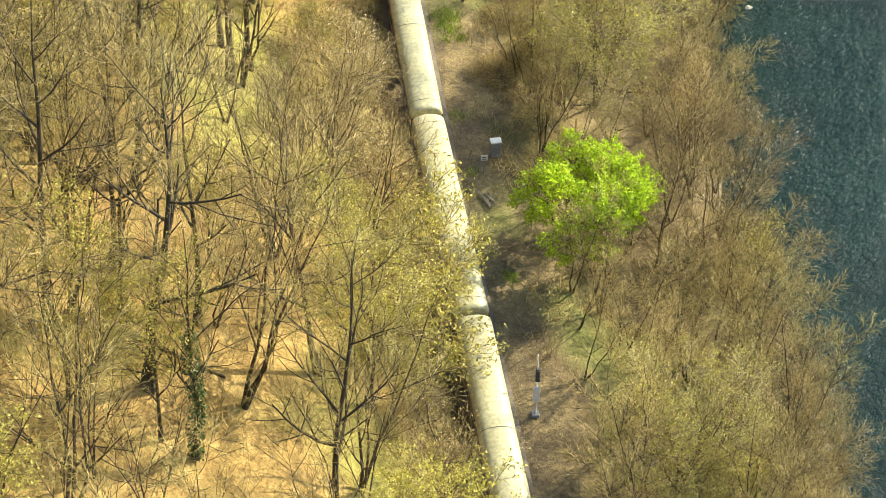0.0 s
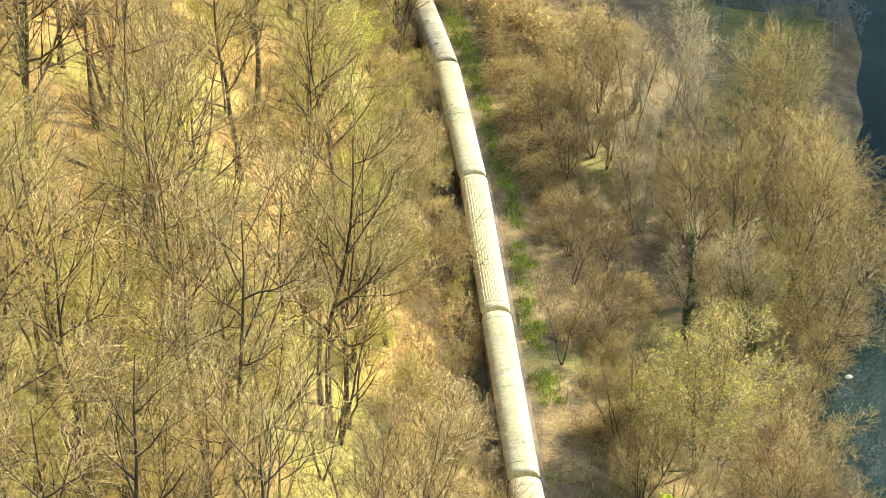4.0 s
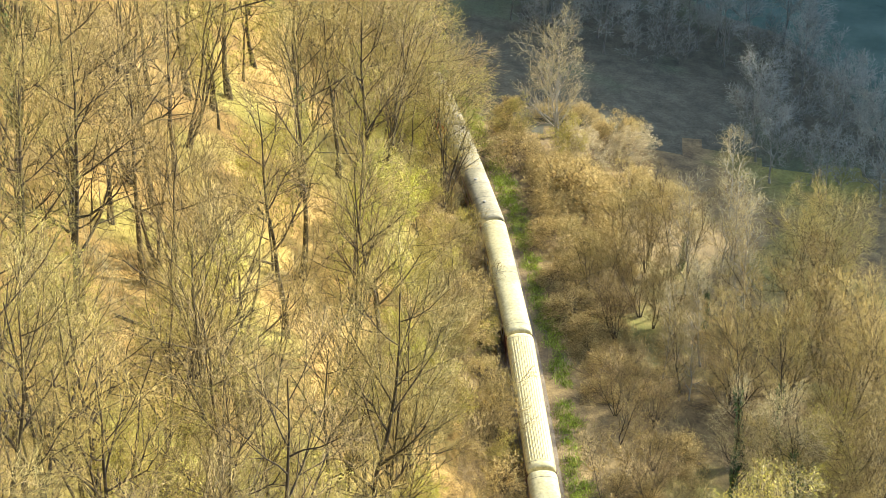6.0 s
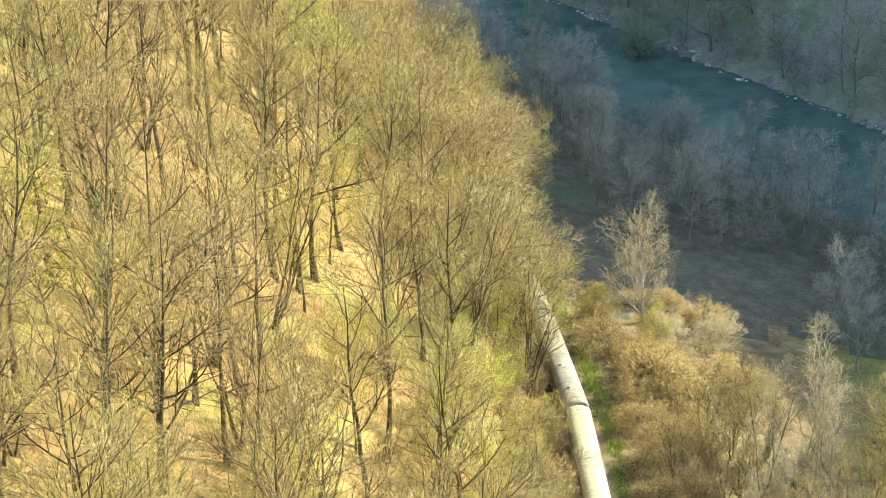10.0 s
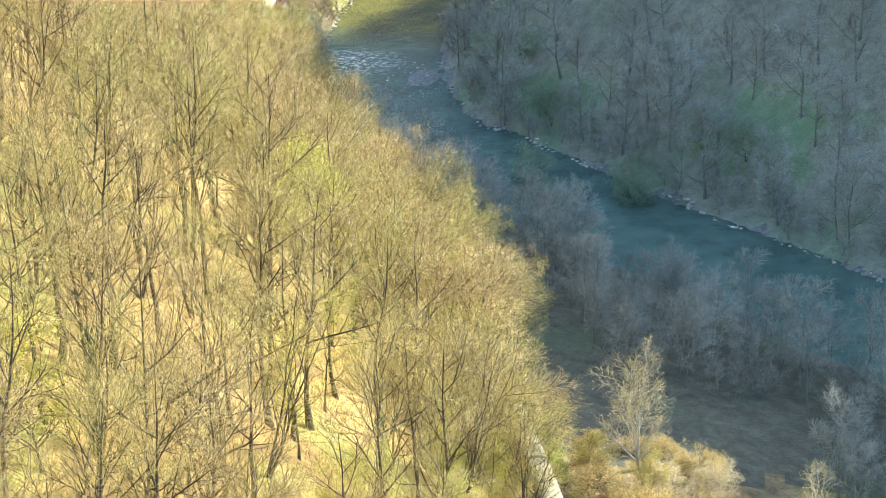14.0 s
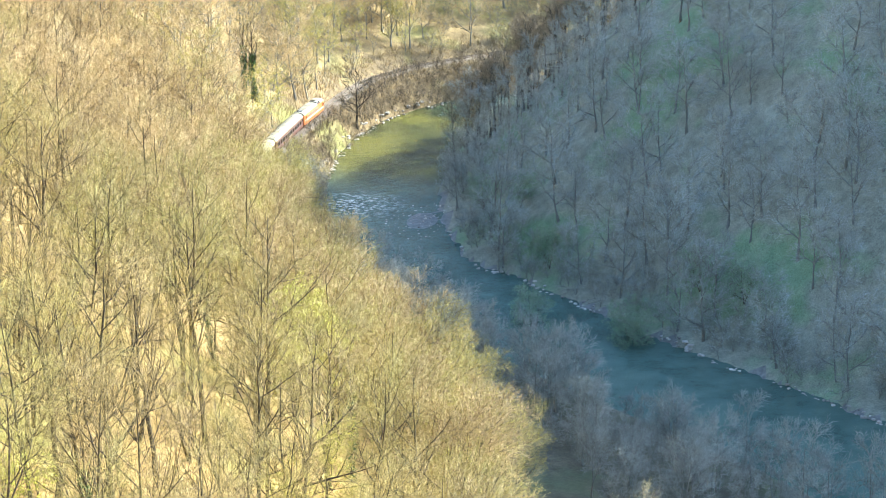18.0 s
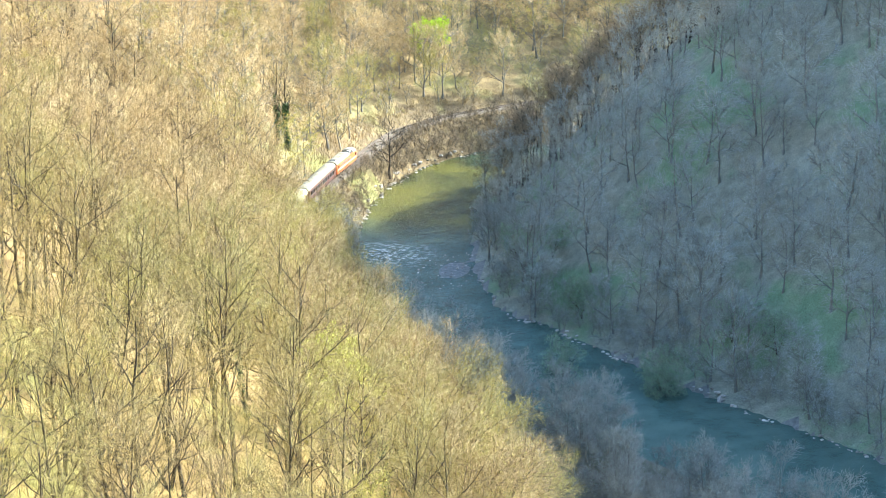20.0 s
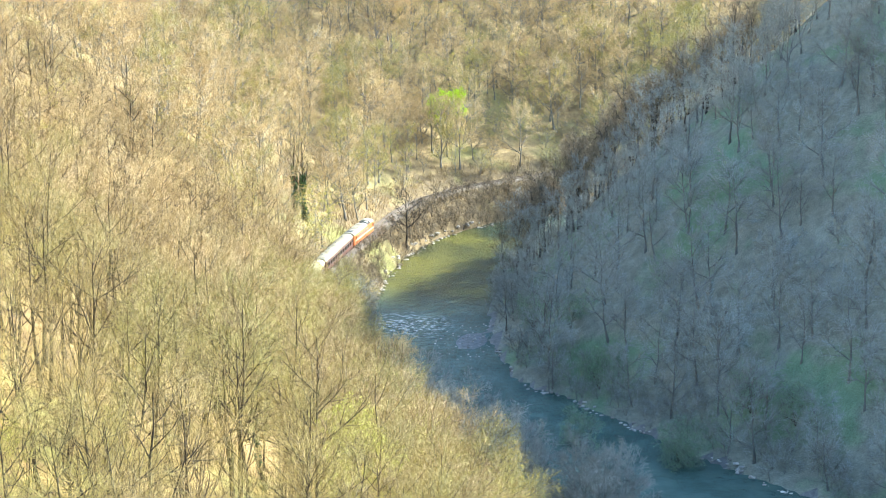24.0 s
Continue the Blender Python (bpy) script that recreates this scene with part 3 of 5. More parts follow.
# trees that stand out, one by one
SINGLE = [
    (OLD_BEECH[0], "beech_tree", -19.7, 106, 1.2, 1.05, "tall dark-trunked leafless beech leaning on the litter slope", "tree"),
    (BEECH[1], "beech_tree", -8.9, 115.7, 2.2, 0.9, "leafless beech with several upright limbs near the railway", "tree"),
    (OLD_BEECH[2], "beech_tree", -37.4, 126, 0.3, 0.95, "leafless beech with a dark bare trunk on orange litter", "tree"),
    (OLD_BEECH[0], "beech_tree", -28.8, 148.5, 4.0, 0.95, "leafless beech with a dark bare trunk on orange litter", "tree"),
    (OLD_BEECH[1], "beech_tree", -33.9, 127.5, 5.1, 0.8, "forked leafless beech with dark crooked limbs", "tree"),
    (OLD_BEECH[1], "beech_tree", -45.4, 191.6, 1.0, 0.85, "leafless beech with dark forked trunk on the slope", "tree"),
    (OLD_BEECH[2], "beech_tree", -59, 210, 2.6, 1.08, "tall dark leafless beech standing out on the slope", "tree"),
    (OLD_BEECH[1], "beech_tree", -58, 281, 0.6, 1.0, "forked dark leafless beech high on the spur", "tree"),
    (YELLOW_CROWN, "maple_tree", -52, 277, 0.5, 1.2, "maple with fresh yellow-green buds among bare beeches", "tree"),
    (YELLOW_CROWN, "maple_tree", -58, 180, 2.5, 1.0, "maple with fresh yellow-green buds among bare beeches", "tree"),
    (YELLOW_CROWN, "maple_tree", -22, 196, 2.5, 0.75, "small budding yellow-green maple beside the railway", "tree"),
    (YELLOW_CROWN, "maple_tree", -24, 206, 4.5, 0.8, "small budding yellow-green maple beside the railway", "tree"),
    (YELLOW_SHRUB, "hazel_shrub", -1.4, 119.5, 0.2, 1.1, "yellow-budding hazel shrub overhanging the railway", "shrub"),
    (YELLOW_SHRUB, "hazel_shrub", -2.4, 130.0, 2.1, 1.05, "yellow-budding hazel shrub overhanging the railway", "shrub"),
    (WHITE_SHRUB, "blackthorn_shrub", -8.4, 152, 0.0, 0.9, "blackthorn shrub with small white blossom beside the railway", "shrub"),
    (WHITE_SHRUB, "blackthorn_shrub", -6.5, 141, 1.4, 0.8, "blackthorn shrub with small white blossom beside the railway", "shrub"),
    (LIME_TREE, "lime_tree", 12.6, 137.0, 0.4, 0.78, "bright lime-green tree in fresh leaf on the river bank", "tree"),
    (PALE_ROUND, "willow_tree", 13.6, 160.5, 0.0, 1.05, "rounded pale yellow budding willow on the river bank", "tree"),
    (PALE_ROUND, "willow_tree", 17.5, 112.5, 1.9, 0.85, "rounded pale yellow budding willow on the river bank", "tree"),
    (POPLAR, "poplar_tree", -5.7, 255.0, 0.0, 0.86, "pale upright poplar standing alone by the shaded meadow", "tree"),
    (THICKET, "blossom_thicket", -2.2, 248.6, 0.0, 0.56, "drooping pale creamy thicket of old man's beard", "shrub"),
    (THICKET, "blossom_thicket", 3.6, 252.2, 1.7, 0.5, "drooping pale creamy thicket of old man's beard", "shrub"),
    (BRAMBLE, "bramble_mound", -4.2, 236.5, 0.3, 1.2, "tan mound of dry bramble beside the railway", "shrub"),
    (BRAMBLE, "bramble_mound", -1.6, 234, 2.0, 1.0, "tan mound of dry bramble beside the railway", "shrub"),
    (BRAMBLE, "bramble_mound", -4.5, 226, 4.0, 0.8, "tan mound of dry bramble beside the railway", "shrub"),
    (BIRCH[0], "birch_tree", 13.6, 216, 0.0, 1.0, "slender pale leafless birch on the river bank", "tree"),
    (BIRCH[1], "birch_tree", 16.0, 213, 1.0, 0.95, "slender pale leafless birch on the river bank", "tree"),
    (BIRCH[1], "birch_tree", 9.5, 219, 2.0, 0.85, "slender pale leafless birch on the river bank", "tree"),
    (BIRCH[0], "birch_tree", 11.0, 204, 3.0, 0.75, "slender pale leafless birch on the river bank", "tree"),
    (BUSHY[0], "hazel_tree", 4.6, 212, 0.4, 1.0, "round leafless hazel with tan twigs on the railway bank", "tree"),
    (BUSHY[1], "hazel_tree", 5.2, 222, 1.4, 0.8, "round leafless hazel with tan twigs on the railway bank", "tree"),
    (BUSHY[2], "hazel_tree", 8.2, 207, 2.4, 0.75, "round leafless hazel with tan twigs on the railway bank", "tree"),
    (SLIM[0], "alder_tree", 8.5, 215, 3.4, 0.9, "tall thin leafless alder on the railway bank", "tree"),
    (BIRCH[0], "birch_tree", 6.9, 200, 1.0, 0.62, "small pale leafless birch with spreading twigs", "tree"),
    (BIRCH[1], "birch_tree", 9.6, 197, 2.0, 0.6, "small pale leafless birch with spreading twigs", "tree"),
    (BUSHY[1], "hazel_tree", 6.0, 190, 3.1, 0.6, "round leafless hazel with tan twigs on the railway bank", "tree"),
    (FORK[1], "alder_tree", 15.6, 199, 2.0, 0.62, "broad leafless alder with tan twigs by the river", "tree"),
    (BUSHY[2], "alder_tree", 20.5, 200, 0.3, 1.0, "broad leafless alder with tan twigs by the river", "tree"),
    (SLIM[0], "alder_tree", 1.6, 172, 0.4, 0.6, "thin young leafless alder on rough grass by the railway", "tree"),
    (SLIM[1], "alder_tree", 2.6, 186, 1.4, 0.6, "thin young leafless alder on rough grass by the railway", "tree"),
    (SLIM[2], "alder_tree", 0.4, 215.7, 2.4, 0.6, "thin young leafless alder on rough grass by the railway", "tree"),
    (IVIED[0], "alder_tree", 14.8, 187, 0.0, 0.75, "leafless alder with ivy on its trunk by the river", "tree"),
    (IVIED[1], "alder_tree", 18.2, 190, 1.1, 0.7, "leafless alder with ivy on its trunk by the river", "tree"),
    (FORK[2], "alder_tree", 18.8, 209, 0.0, 0.8, "broad leafless alder with tan twigs by the river", "tree"),
    (FORK[0], "alder_tree", 22.5, 216, 1.5, 0.85, "broad leafless alder with tan twigs by the river", "tree"),
    (BANK_TREE[0], "alder_tree", 24.1, 213, 0.3, 1.0, "tall leafless alder with dense tan twigs by the river", "tree"),
    (BANK_TREE[2], "alder_tree", 19.6, 199.5, 1.3, 0.85, "leafless alder with dense brown twigs by the river", "tree"),
    (BANK_TREE[0], "alder_tree", 24.4, 191.4, 2.3, 1.0, "tall leafless alder with dense tan twigs by the river", "tree"),
    (BANK_TREE[1], "alder_tree", 20.2, 181.5, 3.3, 0.8, "leafless alder with pale twigs and ivy on its stems", "tree"),
    (BANK_TREE[2], "alder_tree", 27.0, 180, 4.3, 0.95, "leafless alder with dense brown twigs by the river", "tree"),
    (BANK_TREE[0], "alder_tree", 29.5, 200, 5.3, 0.9, "tall leafless alder with dense tan twigs by the river", "tree"),
    (BANK_TREE[1], "alder_tree", 13.5, 180.5, 0.8, 0.62, "leafless alder with pale twigs and ivy on its stems", "tree"),
    (BANK_TREE[2], "alder_tree", 24.0, 144.5, 1.8, 0.75, "leafless alder with dense brown twigs by the river", "tree"),
    (BANK_TREE[0], "alder_tree", 15.6, 119.5, 2.8, 0.62, "leafless alder with dense tan twigs beside the lime tree", "tree"),
    (BANK_TREE[2], "alder_tree", 21.6, 150, 3.8, 0.8, "leafless alder with dense brown twigs by the river", "tree"),
    (BANK_TREE[0], "alder_tree", 23.2, 121, 4.8, 0.6, "leafless alder with dense tan twigs by the river", "tree"),
    (BANK_TREE[0], "hazel_tree", -1.0, 215.7, 0.0, 0.5, "round leafless hazel with dense tan twigs on the railway bank", "tree"),
    (BUSHY[0], "hazel_tree", 2.3, 223.4, 1.7, 1, "round leafless hazel with dense tan twigs on the railway bank", "tree"),
    (BANK_TREE[0], "hazel_tree", 5.5, 224.9, 3.4, 0.55, "round leafless hazel with dense tan twigs on the railway bank", "tree"),
    (BANK_TREE[1], "hazel_tree", 9.0, 224.2, 5.1, 0.52, "pale leafless hazel with ivy on its stems", "tree"),
    (BIRCH[0], "birch_tree", 13.6, 225.3, 0.8, 1, "slender pale leafless birch on the river bank", "tree"),
    (BIRCH[1], "birch_tree", 15.5, 217.0, 2.5, 0.9, "slender pale leafless birch on the river bank", "tree"),
    (BANK_TREE[1], "hazel_tree", 11.5, 211.6, 4.2, 0.55, "pale leafless hazel with ivy on its stems", "tree"),
    (BANK_TREE[2], "hazel_tree", 6.0, 209.9, 5.9, 0.5, "round leafless hazel with dense brown twigs on the railway bank", "tree"),
    (BUSHY[1], "hazel_tree", 1.9, 205.2, 1.6, 0.8, "round leafless hazel with dense tan twigs on the railway bank", "tree"),
    (BANK_TREE[2], "hazel_tree", 8.8, 198.0, 3.3, 0.5, "round leafless hazel with dense brown twigs on the railway bank", "tree"),
    (BANK_TREE[0], "alder_tree", 13.9, 197.6, 5.0, 0.6, "leafless alder with dense tan twigs on the river bank", "tree"),
    (BANK_TREE[0], "alder_tree", 25.4, 223.8, 0.7, 0.85, "tall leafless alder with dense tan twigs by the river", "tree"),
    (BANK_TREE[2], "alder_tree", 23.6, 206.7, 2.4, 0.85, "leafless alder with dense brown twigs by the river", "tree"),
    (BANK_TREE[0], "alder_tree", 19.7, 198.2, 4.1, 0.7, "leafless alder with dense tan twigs by the river", "tree"),
    (BRAMBLE, "bramble_mound", -3.8, 239.4, 5.8, 1.1, "tan mound of dry bramble beside the railway", "shrub"),
    (BRAMBLE, "bramble_mound", 2.9, 240.3, 1.5, 0.9, "tan mound of dry bramble beside the railway", "shrub"),
    (BRAMBLE, "bramble_mound", 8.3, 238.8, 3.2, 0.8, "tan mound of dry bramble beside the railway", "shrub"),
    (BRAMBLE, "bramble_mound", -10.9, 247.4, 4.9, 0.9, "tan mound of dry bramble beside the railway", "shrub"),
    (YELLOW_SHRUB, "hazel_shrub", -11.1, 252.2, 0.6, 0.55, "low olive hazel shrub at the meadow edge", "shrub"),
    (YELLOW_SHRUB, "hazel_shrub", -4.7, 247.9, 2.3, 0.5, "low olive hazel shrub at the meadow edge", "shrub"),
    (BRAMBLE, "bramble_mound", 1.6, 255.5, 1.1, 0.8, "tan mound of dry bramble at the meadow edge", "shrub"),
    (BRAMBLE, "bramble_mound", -2.6, 258.5, 2.9, 0.7, "tan mound of dry bramble at the meadow edge", "shrub"),
    (LIME_TREE, "lime_tree", -80, 593, 2.0, 0.75, "bright lime-green tree in fresh leaf on the far hillside", "tree"),
    (IVY_FAR, "ivy_tree", -101, 500, 0.5, 0.9, "tree with a thick dark ivy coat by the far railway", "tree"),
    (IVY_FAR, "ivy_tree", -104, 502, 2.5, 0.85, "tree with a thick dark ivy coat by the far railway", "tree"),
    (DEAD, "dead_tree", -80.5, 521, 0.5, 1.0, "dark leafless tree at the far rocky river bank", "tree"),
    (PALE_GREEN, "willow_tree", -10.6, 375, 0.5, 0.62, "greenish budding willow at the shaded river edge", "tree"),
    (PALE_GREEN, "willow_tree", -27, 410, 1.5, 0.55, "greenish budding willow at the shaded river edge", "tree"),
    (PALE_GREEN, "willow_tree", 9, 375, 2.5, 0.55, "greenish budding willow on the shaded slope", "tree"),
    (PALE_GREEN, "willow_tree", -34, 428, 3.5, 0.5, "greenish budding willow at the shaded river edge", "tree"),
    (PALE_GREEN, "willow_tree", 1.4, 383, 1.0, 0.6, "greenish budding willow on the shaded slope", "tree"),
    (PALE_GREEN, "willow_tree", -28, 381.5, 2.0, 0.6, "greenish budding willow on the shaded slope", "tree"),
    (PALE_GREEN, "willow_tree", -42, 440, 0.7, 0.55, "greenish budding willow at the shaded river edge", "tree"),
    (PALE_GREEN, "willow_tree", -10, 372, 3.0, 0.5, "greenish budding willow on the shaded flat", "tree"),
]
for kind, nm, x, y, turn, size, label, cat in SINGLE:
    kind.plant(nm, x, y, turn, size, label, category=cat)
stood = np.array([(e[2], e[3]) for e in SINGLE])


# small glades that leave those trees in view
GLADES = np.array([(-55, 203), (-54, 172), (-48, 266), (-34, 121), (-42, 184), (12, 154), (16, 154)], float)


def clear(x, y, gap):
    return (np.min((x[:, None] - GLADES[:, 0]) ** 2 + (y[:, None] - GLADES[:, 1]) ** 2, axis=1) > 14) & (np.min((x[:, None] - stood[:, 0]) ** 2 + (y[:, None] - stood[:, 1]) ** 2, axis=1) > gap * gap)


# the row of big trees that leans over the line along the spur
d_line = np.concatenate([[0], np.cumsum(np.linalg.norm(np.diff(TRACK, axis=0), axis=1))])
rng = np.random.RandomState(77)
row = []


def row_tree(s, off, size):
    x, y = np.interp(s, d_line, TRACK[:, 0]), np.interp(s, d_line, TRACK[:, 1])
    x2, y2 = np.interp(s + 1, d_line, TRACK[:, 0]), np.interp(s + 1, d_line, TRACK[:, 1])
    x, y = x - (y2 - y) * off, y + (x2 - x) * off
    ROW_TREE[rng.randint(3)].plant("beech_tree", x, y, rng.uniform(0, 6.28), size, "leafless beech with fine golden twigs leaning over the railway", "trees leaning over the railway")
    row.append((x, y))


for s in np.arange(384, 592, 5.2):
    row_tree(s, rng.uniform(3.4, 6.0), rng.uniform(0.7, 0.85) if s < 404 else rng.uniform(0.82, 1.12))
# and on the outer side of the line, where it runs behind the crowns
for s in np.arange(432, 600, 7.0):
    row_tree(s, -rng.uniform(5.0, 7.0), rng.uniform(0.6, 0.8))
stood = np.vstack([stood, row])


def left_wood(x, y):
    dt = side(TRACK, x, y)
    return (dt > 3.4) & (x > -36 - 0.37 * (y - 85)) & clear(x, y, 3.5)


px, py, rng = scatter(3, -140, 20, 86, 180, 6.6, left_wood)
px2, py2, _ = scatter(4, -140, 20, 180, 306, 7.7, left_wood)
px, py = np.concatenate([px, px2]), np.concatenate([py, py2])
zs = land(px, py)
nears = side(TRACK, px, py)
for x, y, z, near in zip(px, py, zs, nears):
    r = rng.uniform()
    turn, size = rng.uniform(0, 6.28), rng.uniform(0.78, 1.1)
    name, cat = "beech_tree", "tree"
    if near < 10 and y < 225:
        kind, size = (SLIM[rng.randint(3)] if r < 0.5 else BUSHY[rng.randint(3)]), size * 0.72
        label, name = "slender leafless hazel with tan twigs beside the railway", "hazel_tree"
    elif near < 12:
        kind, size = FORK[rng.randint(3)], size * 0.85
        label = "leafless beech with fine tan twigs leaning over the railway"
    elif r < 0.50:
        kind = BEECH[rng.randint(6)]
        label = "tall leafless beech with fine twigs on the litter slope"
    elif r < 0.72:
        kind = FORK[rng.randint(3)]
        label = "leafless many-stemmed beech on the litter slope"
    elif r < 0.86:
        kind = SLIM[rng.randint(3)]
        label = "slim young leafless hornbeam on the litter slope"
        name = "hornbeam_tree"
    elif r < 0.9:
        kind = IVIED[rng.randint(2)]
        label = "leafless beech with ivy climbing its trunk"
    else:
        kind, size = BUDDING[rng.randint(3)], size * 0.8
        label, name = "maple with yellow-green buds among bare beeches", "maple_tree"
    kind.plant(name, x, y, turn, size, label, "trees of the sunny slope", z=z - 0.1)


# far woods: one joined mesh for each slope
def wood_mass(name, label, pts, shapes, mats, seed, sizes=(0.75, 1.1)):
    rng = np.random.RandomState(seed)
    zz = land(pts[0], pts[1])
    buckets = {}
    for x, y, z in zip(pts[0], pts[1], zz):
        which = rng.randint(len(shapes))
        sh = shapes[which]
        a, s = rng.uniform(0, 6.28), rng.uniform(*sizes)
        rot = np.array([[math.cos(a), -math.sin(a), 0], [math.sin(a), math.cos(a), 0], [0, 0, 1]]) * s
        for key, p in (("trunks", sh[0]), (("crowns", "crowns_b", "crowns_c")[which % 3], sh[1]), ("foliage", sh[2])):
            if p:
                buckets.setdefault(key, []).append((p[0] @ rot.T + (x, y, z - 0.1), p[1]))
    root = tagged(new(name), label, "woods", kind="stuff")
    for key, items in buckets.items():
        vs, fs, o = [], {3: [], 4: []}, 0
        for v, f in items:
            for g in f:
                fs[g.shape[1]].append(g + o)
            vs.append(v)
            o += len(v)
        me = mesh_of(key.split("_")[0], np.vstack(vs), [np.vstack(f) for f in fs.values() if f], mats[key], key == "trunks")
        tagged(part(key.split("_")[0], me, None, root), kind="stuff")
    return root


LOW = [tree_shape(70 + i, 18, 0.36, 0.24, 6.6, k=(11, 7, 6, 3), detail=1, twig_r=0.03, angle=50, up=0.5) for i in range(6)]
FAR = [tree_shape(90 + i, 18, 0.30, 0.2, 7.6, k=(9, 5, 7, 3), detail=1, twig_r=0.05, angle=48, up=0.45) for i in range(6)]
LOW_BUD = [tree_shape(80 + i, 15, 0.2, 0.22, 6.0, k=(8, 5, 4, 2), detail=1, twig_r=0.03, buds=700, bud_size=0.17, angle=42) for i in range(2)]
LOW_BUSH = [tree_shape(85 + i, 7, 0.1, 0.1, 4.0, stems=4, k=(12, 4, 3, 2), detail=1, twig_r=0.045, angle=42) for i in range(2)]
MASS = {"trunks": BARK, "crowns": TWIG_WARM, "crowns_b": TWIG_RED, "crowns_c": TWIG_WARM, "foliage": BUD}


def spur(x, y):
    dt = side(TRACK, x, y)
    return (dt > 4.0) & (dt < 105) & (y >= 306) & (y < 470) & (x > -46 - 0.42 * (y - 85)) & clear(x, y, 4)


sx, sy, _ = scatter(5, -260, 80, 306, 470, 8.0, spur)
wood_mass("far_woods", "sunlit leafless woods on the steep spur", (sx, sy), LOW * 2 + LOW_BUD[:1], MASS, 7, (0.72, 1.12))


def far_hill(x, y):
    dt = side(TRACK, x, y)
    return (dt > 4.0) & (dt < 105) & (y >= 470) & (x > -46 - 0.40 * (y - 85)) & (y < 690) & (x < 30) & clear(x, y, 6)


fx, fy, _ = scatter(15, -320, 60, 470, 740, 5.3, far_hill)
wood_mass("far_woods", "sunlit leafless woods on the far hillside above the railway", (fx, fy), FAR[:5] + LOW_BUD[:1] + LOW_BUSH * 3, dict(MASS, trunks=HAZE_BARK, crowns=TWIG_WARM, crowns_b=TWIG_WARM, crowns_c=TWIG_OLIVE), 17, (0.62, 1.0))


def shade(x, y):
    dr = -side(RIVER, x, y)
    return (dr > HALF + 1.5) & (dr < 100) & (y > 300) & (y < 585) & (x < 18 + 0.10 * y) & (x > -75) & (wave(x, y, 40, 75) + 0.5 > (y > 484) * (dr < 70) * 0.9) & clear(x, y, 4)


hx, hy, _ = scatter(6, -80, 110, 300, 600, 7.6, shade)
wood_mass("far_woods", "leafless woods toned grey for shade on the hillside across the river", (hx, hy), FAR * 2 + LOW_BUSH, {"trunks": HAZE_BARK, "crowns": TWIG_SHADE, "crowns_b": TWIG_SHADE, "crowns_c": TWIG_SHADE_DIM, "foliage": BUD}, 8, (0.6, 0.95))


# the bare line of trees along the end of the shaded hill
# dark bark and twigs paint in a backlit silhouette
RIDGE = [Kind(tree_shape(130 + i, 20, 0.34, 0.42, 5.2, k=(11, 5, 5, 3), angle=36, up=0.6, detail=1, twig_r=0.045), DARK_BARK, TWIG_DARK) for i in range(4)]
jx, jy, rng = scatter(131, -60, 20, 484, 545, 5.0, lambda x, y: (-side(RIVER, x, y) > HALF + 2) & (-side(RIVER, x, y) < 85) & (x < 12))
for x, y in zip(jx, jy):
    RIDGE[rng.randint(4)].plant("hornbeam_tree", x, y, rng.uniform(0, 6.28), rng.uniform(0.62, 0.95), "tall bare hornbeam coloured dark as if backlit on the shaded ridge", "trees along the ridge")


ex, ey, _ = scatter(46, -80, 80, 290, 560, 3.4, lambda x, y: (-side(RIVER, x, y) > HALF + 1.2) & (-side(RIVER, x, y) < HALF + 9) & (wave(x, y, 30, 47) > -0.3))
wood_mass("bank_brush", "leafless brush toned grey for shade along the river edge", (ex, ey), LOW_BUSH, {"trunks": HAZE_BARK, "crowns": TWIG_SHADE, "crowns_b": TWIG_SHADE}, 48, (0.35, 0.8))


def flat(x, y):
    dt, dr = side(TRACK, x, y), -side(RIVER, x, y)
    return (dt < -np.where(y < 330, 19, 9)) & (dr < np.where(y > 365, 1, -3) - HALF) & (y > np.where(x > 18, 246, 282)) & (y < 470) & (x < 60) & clear(x, y, 4)


qx, qy, _ = scatter(16, -100, 60, 246, 470, 4.3, flat)
wood_mass("river_woods", "leafless alders on the shaded flat beside the river", (qx, qy), FAR[:3] + LOW_BUSH * 2, {"trunks": HAZE_BARK, "crowns": TWIG_SHADE_DIM, "crowns_b": TWIG_SHADE_DIM, "crowns_c": TWIG_SHADE_DIM, "foliage": BUD}, 18, (0.36, 0.7))


def bank_wood(x, y):
    dt, dr = side(TRACK, x, y), -side(RIVER, x, y)
    return (dt < -np.where(y < 162, 8.0, 27.0)) & (dr < -HALF + 0.5) & (y < 209) & (y > 95) & ((x > 21) | (y < 186)) & clear(x, y, 3.2)


bx, by, rng = scatter(9, -15, 60, 95, 236, 4.2, bank_wood)
for x, y in zip(bx, by):
    r = rng.randint(6)
    kind = (BUSHY + SLIM + [YELLOW_SHRUB])[rng.randint(7)] if r < 5 else FORK[rng.randint(3)]
    kind.plant("alder_tree", x, y, rng.uniform(0, 6.28), rng.uniform(0.55, 0.95) * (0.7 if r == 5 else 1), "leafless alder with tan twigs on the river bank", "trees of the river bank")
bx, by, rng = scatter(19, 0, 60, 95, 206, 3.3, lambda x, y: (-side(RIVER, x, y) < -HALF + 1.0) & (-side(RIVER, x, y) > -HALF - 5.5) & clear(x, y, 2.5))
for x, y in zip(bx, by):
    kind = (BUSHY * 2 + SLIM)[rng.randint(9)]
    kind.plant("willow_shrub", x, y, rng.uniform(0, 6.28), rng.uniform(0.45, 0.85), "leafless willow shrub overhanging the river edge", "shrubs of the river edge", "shrub")


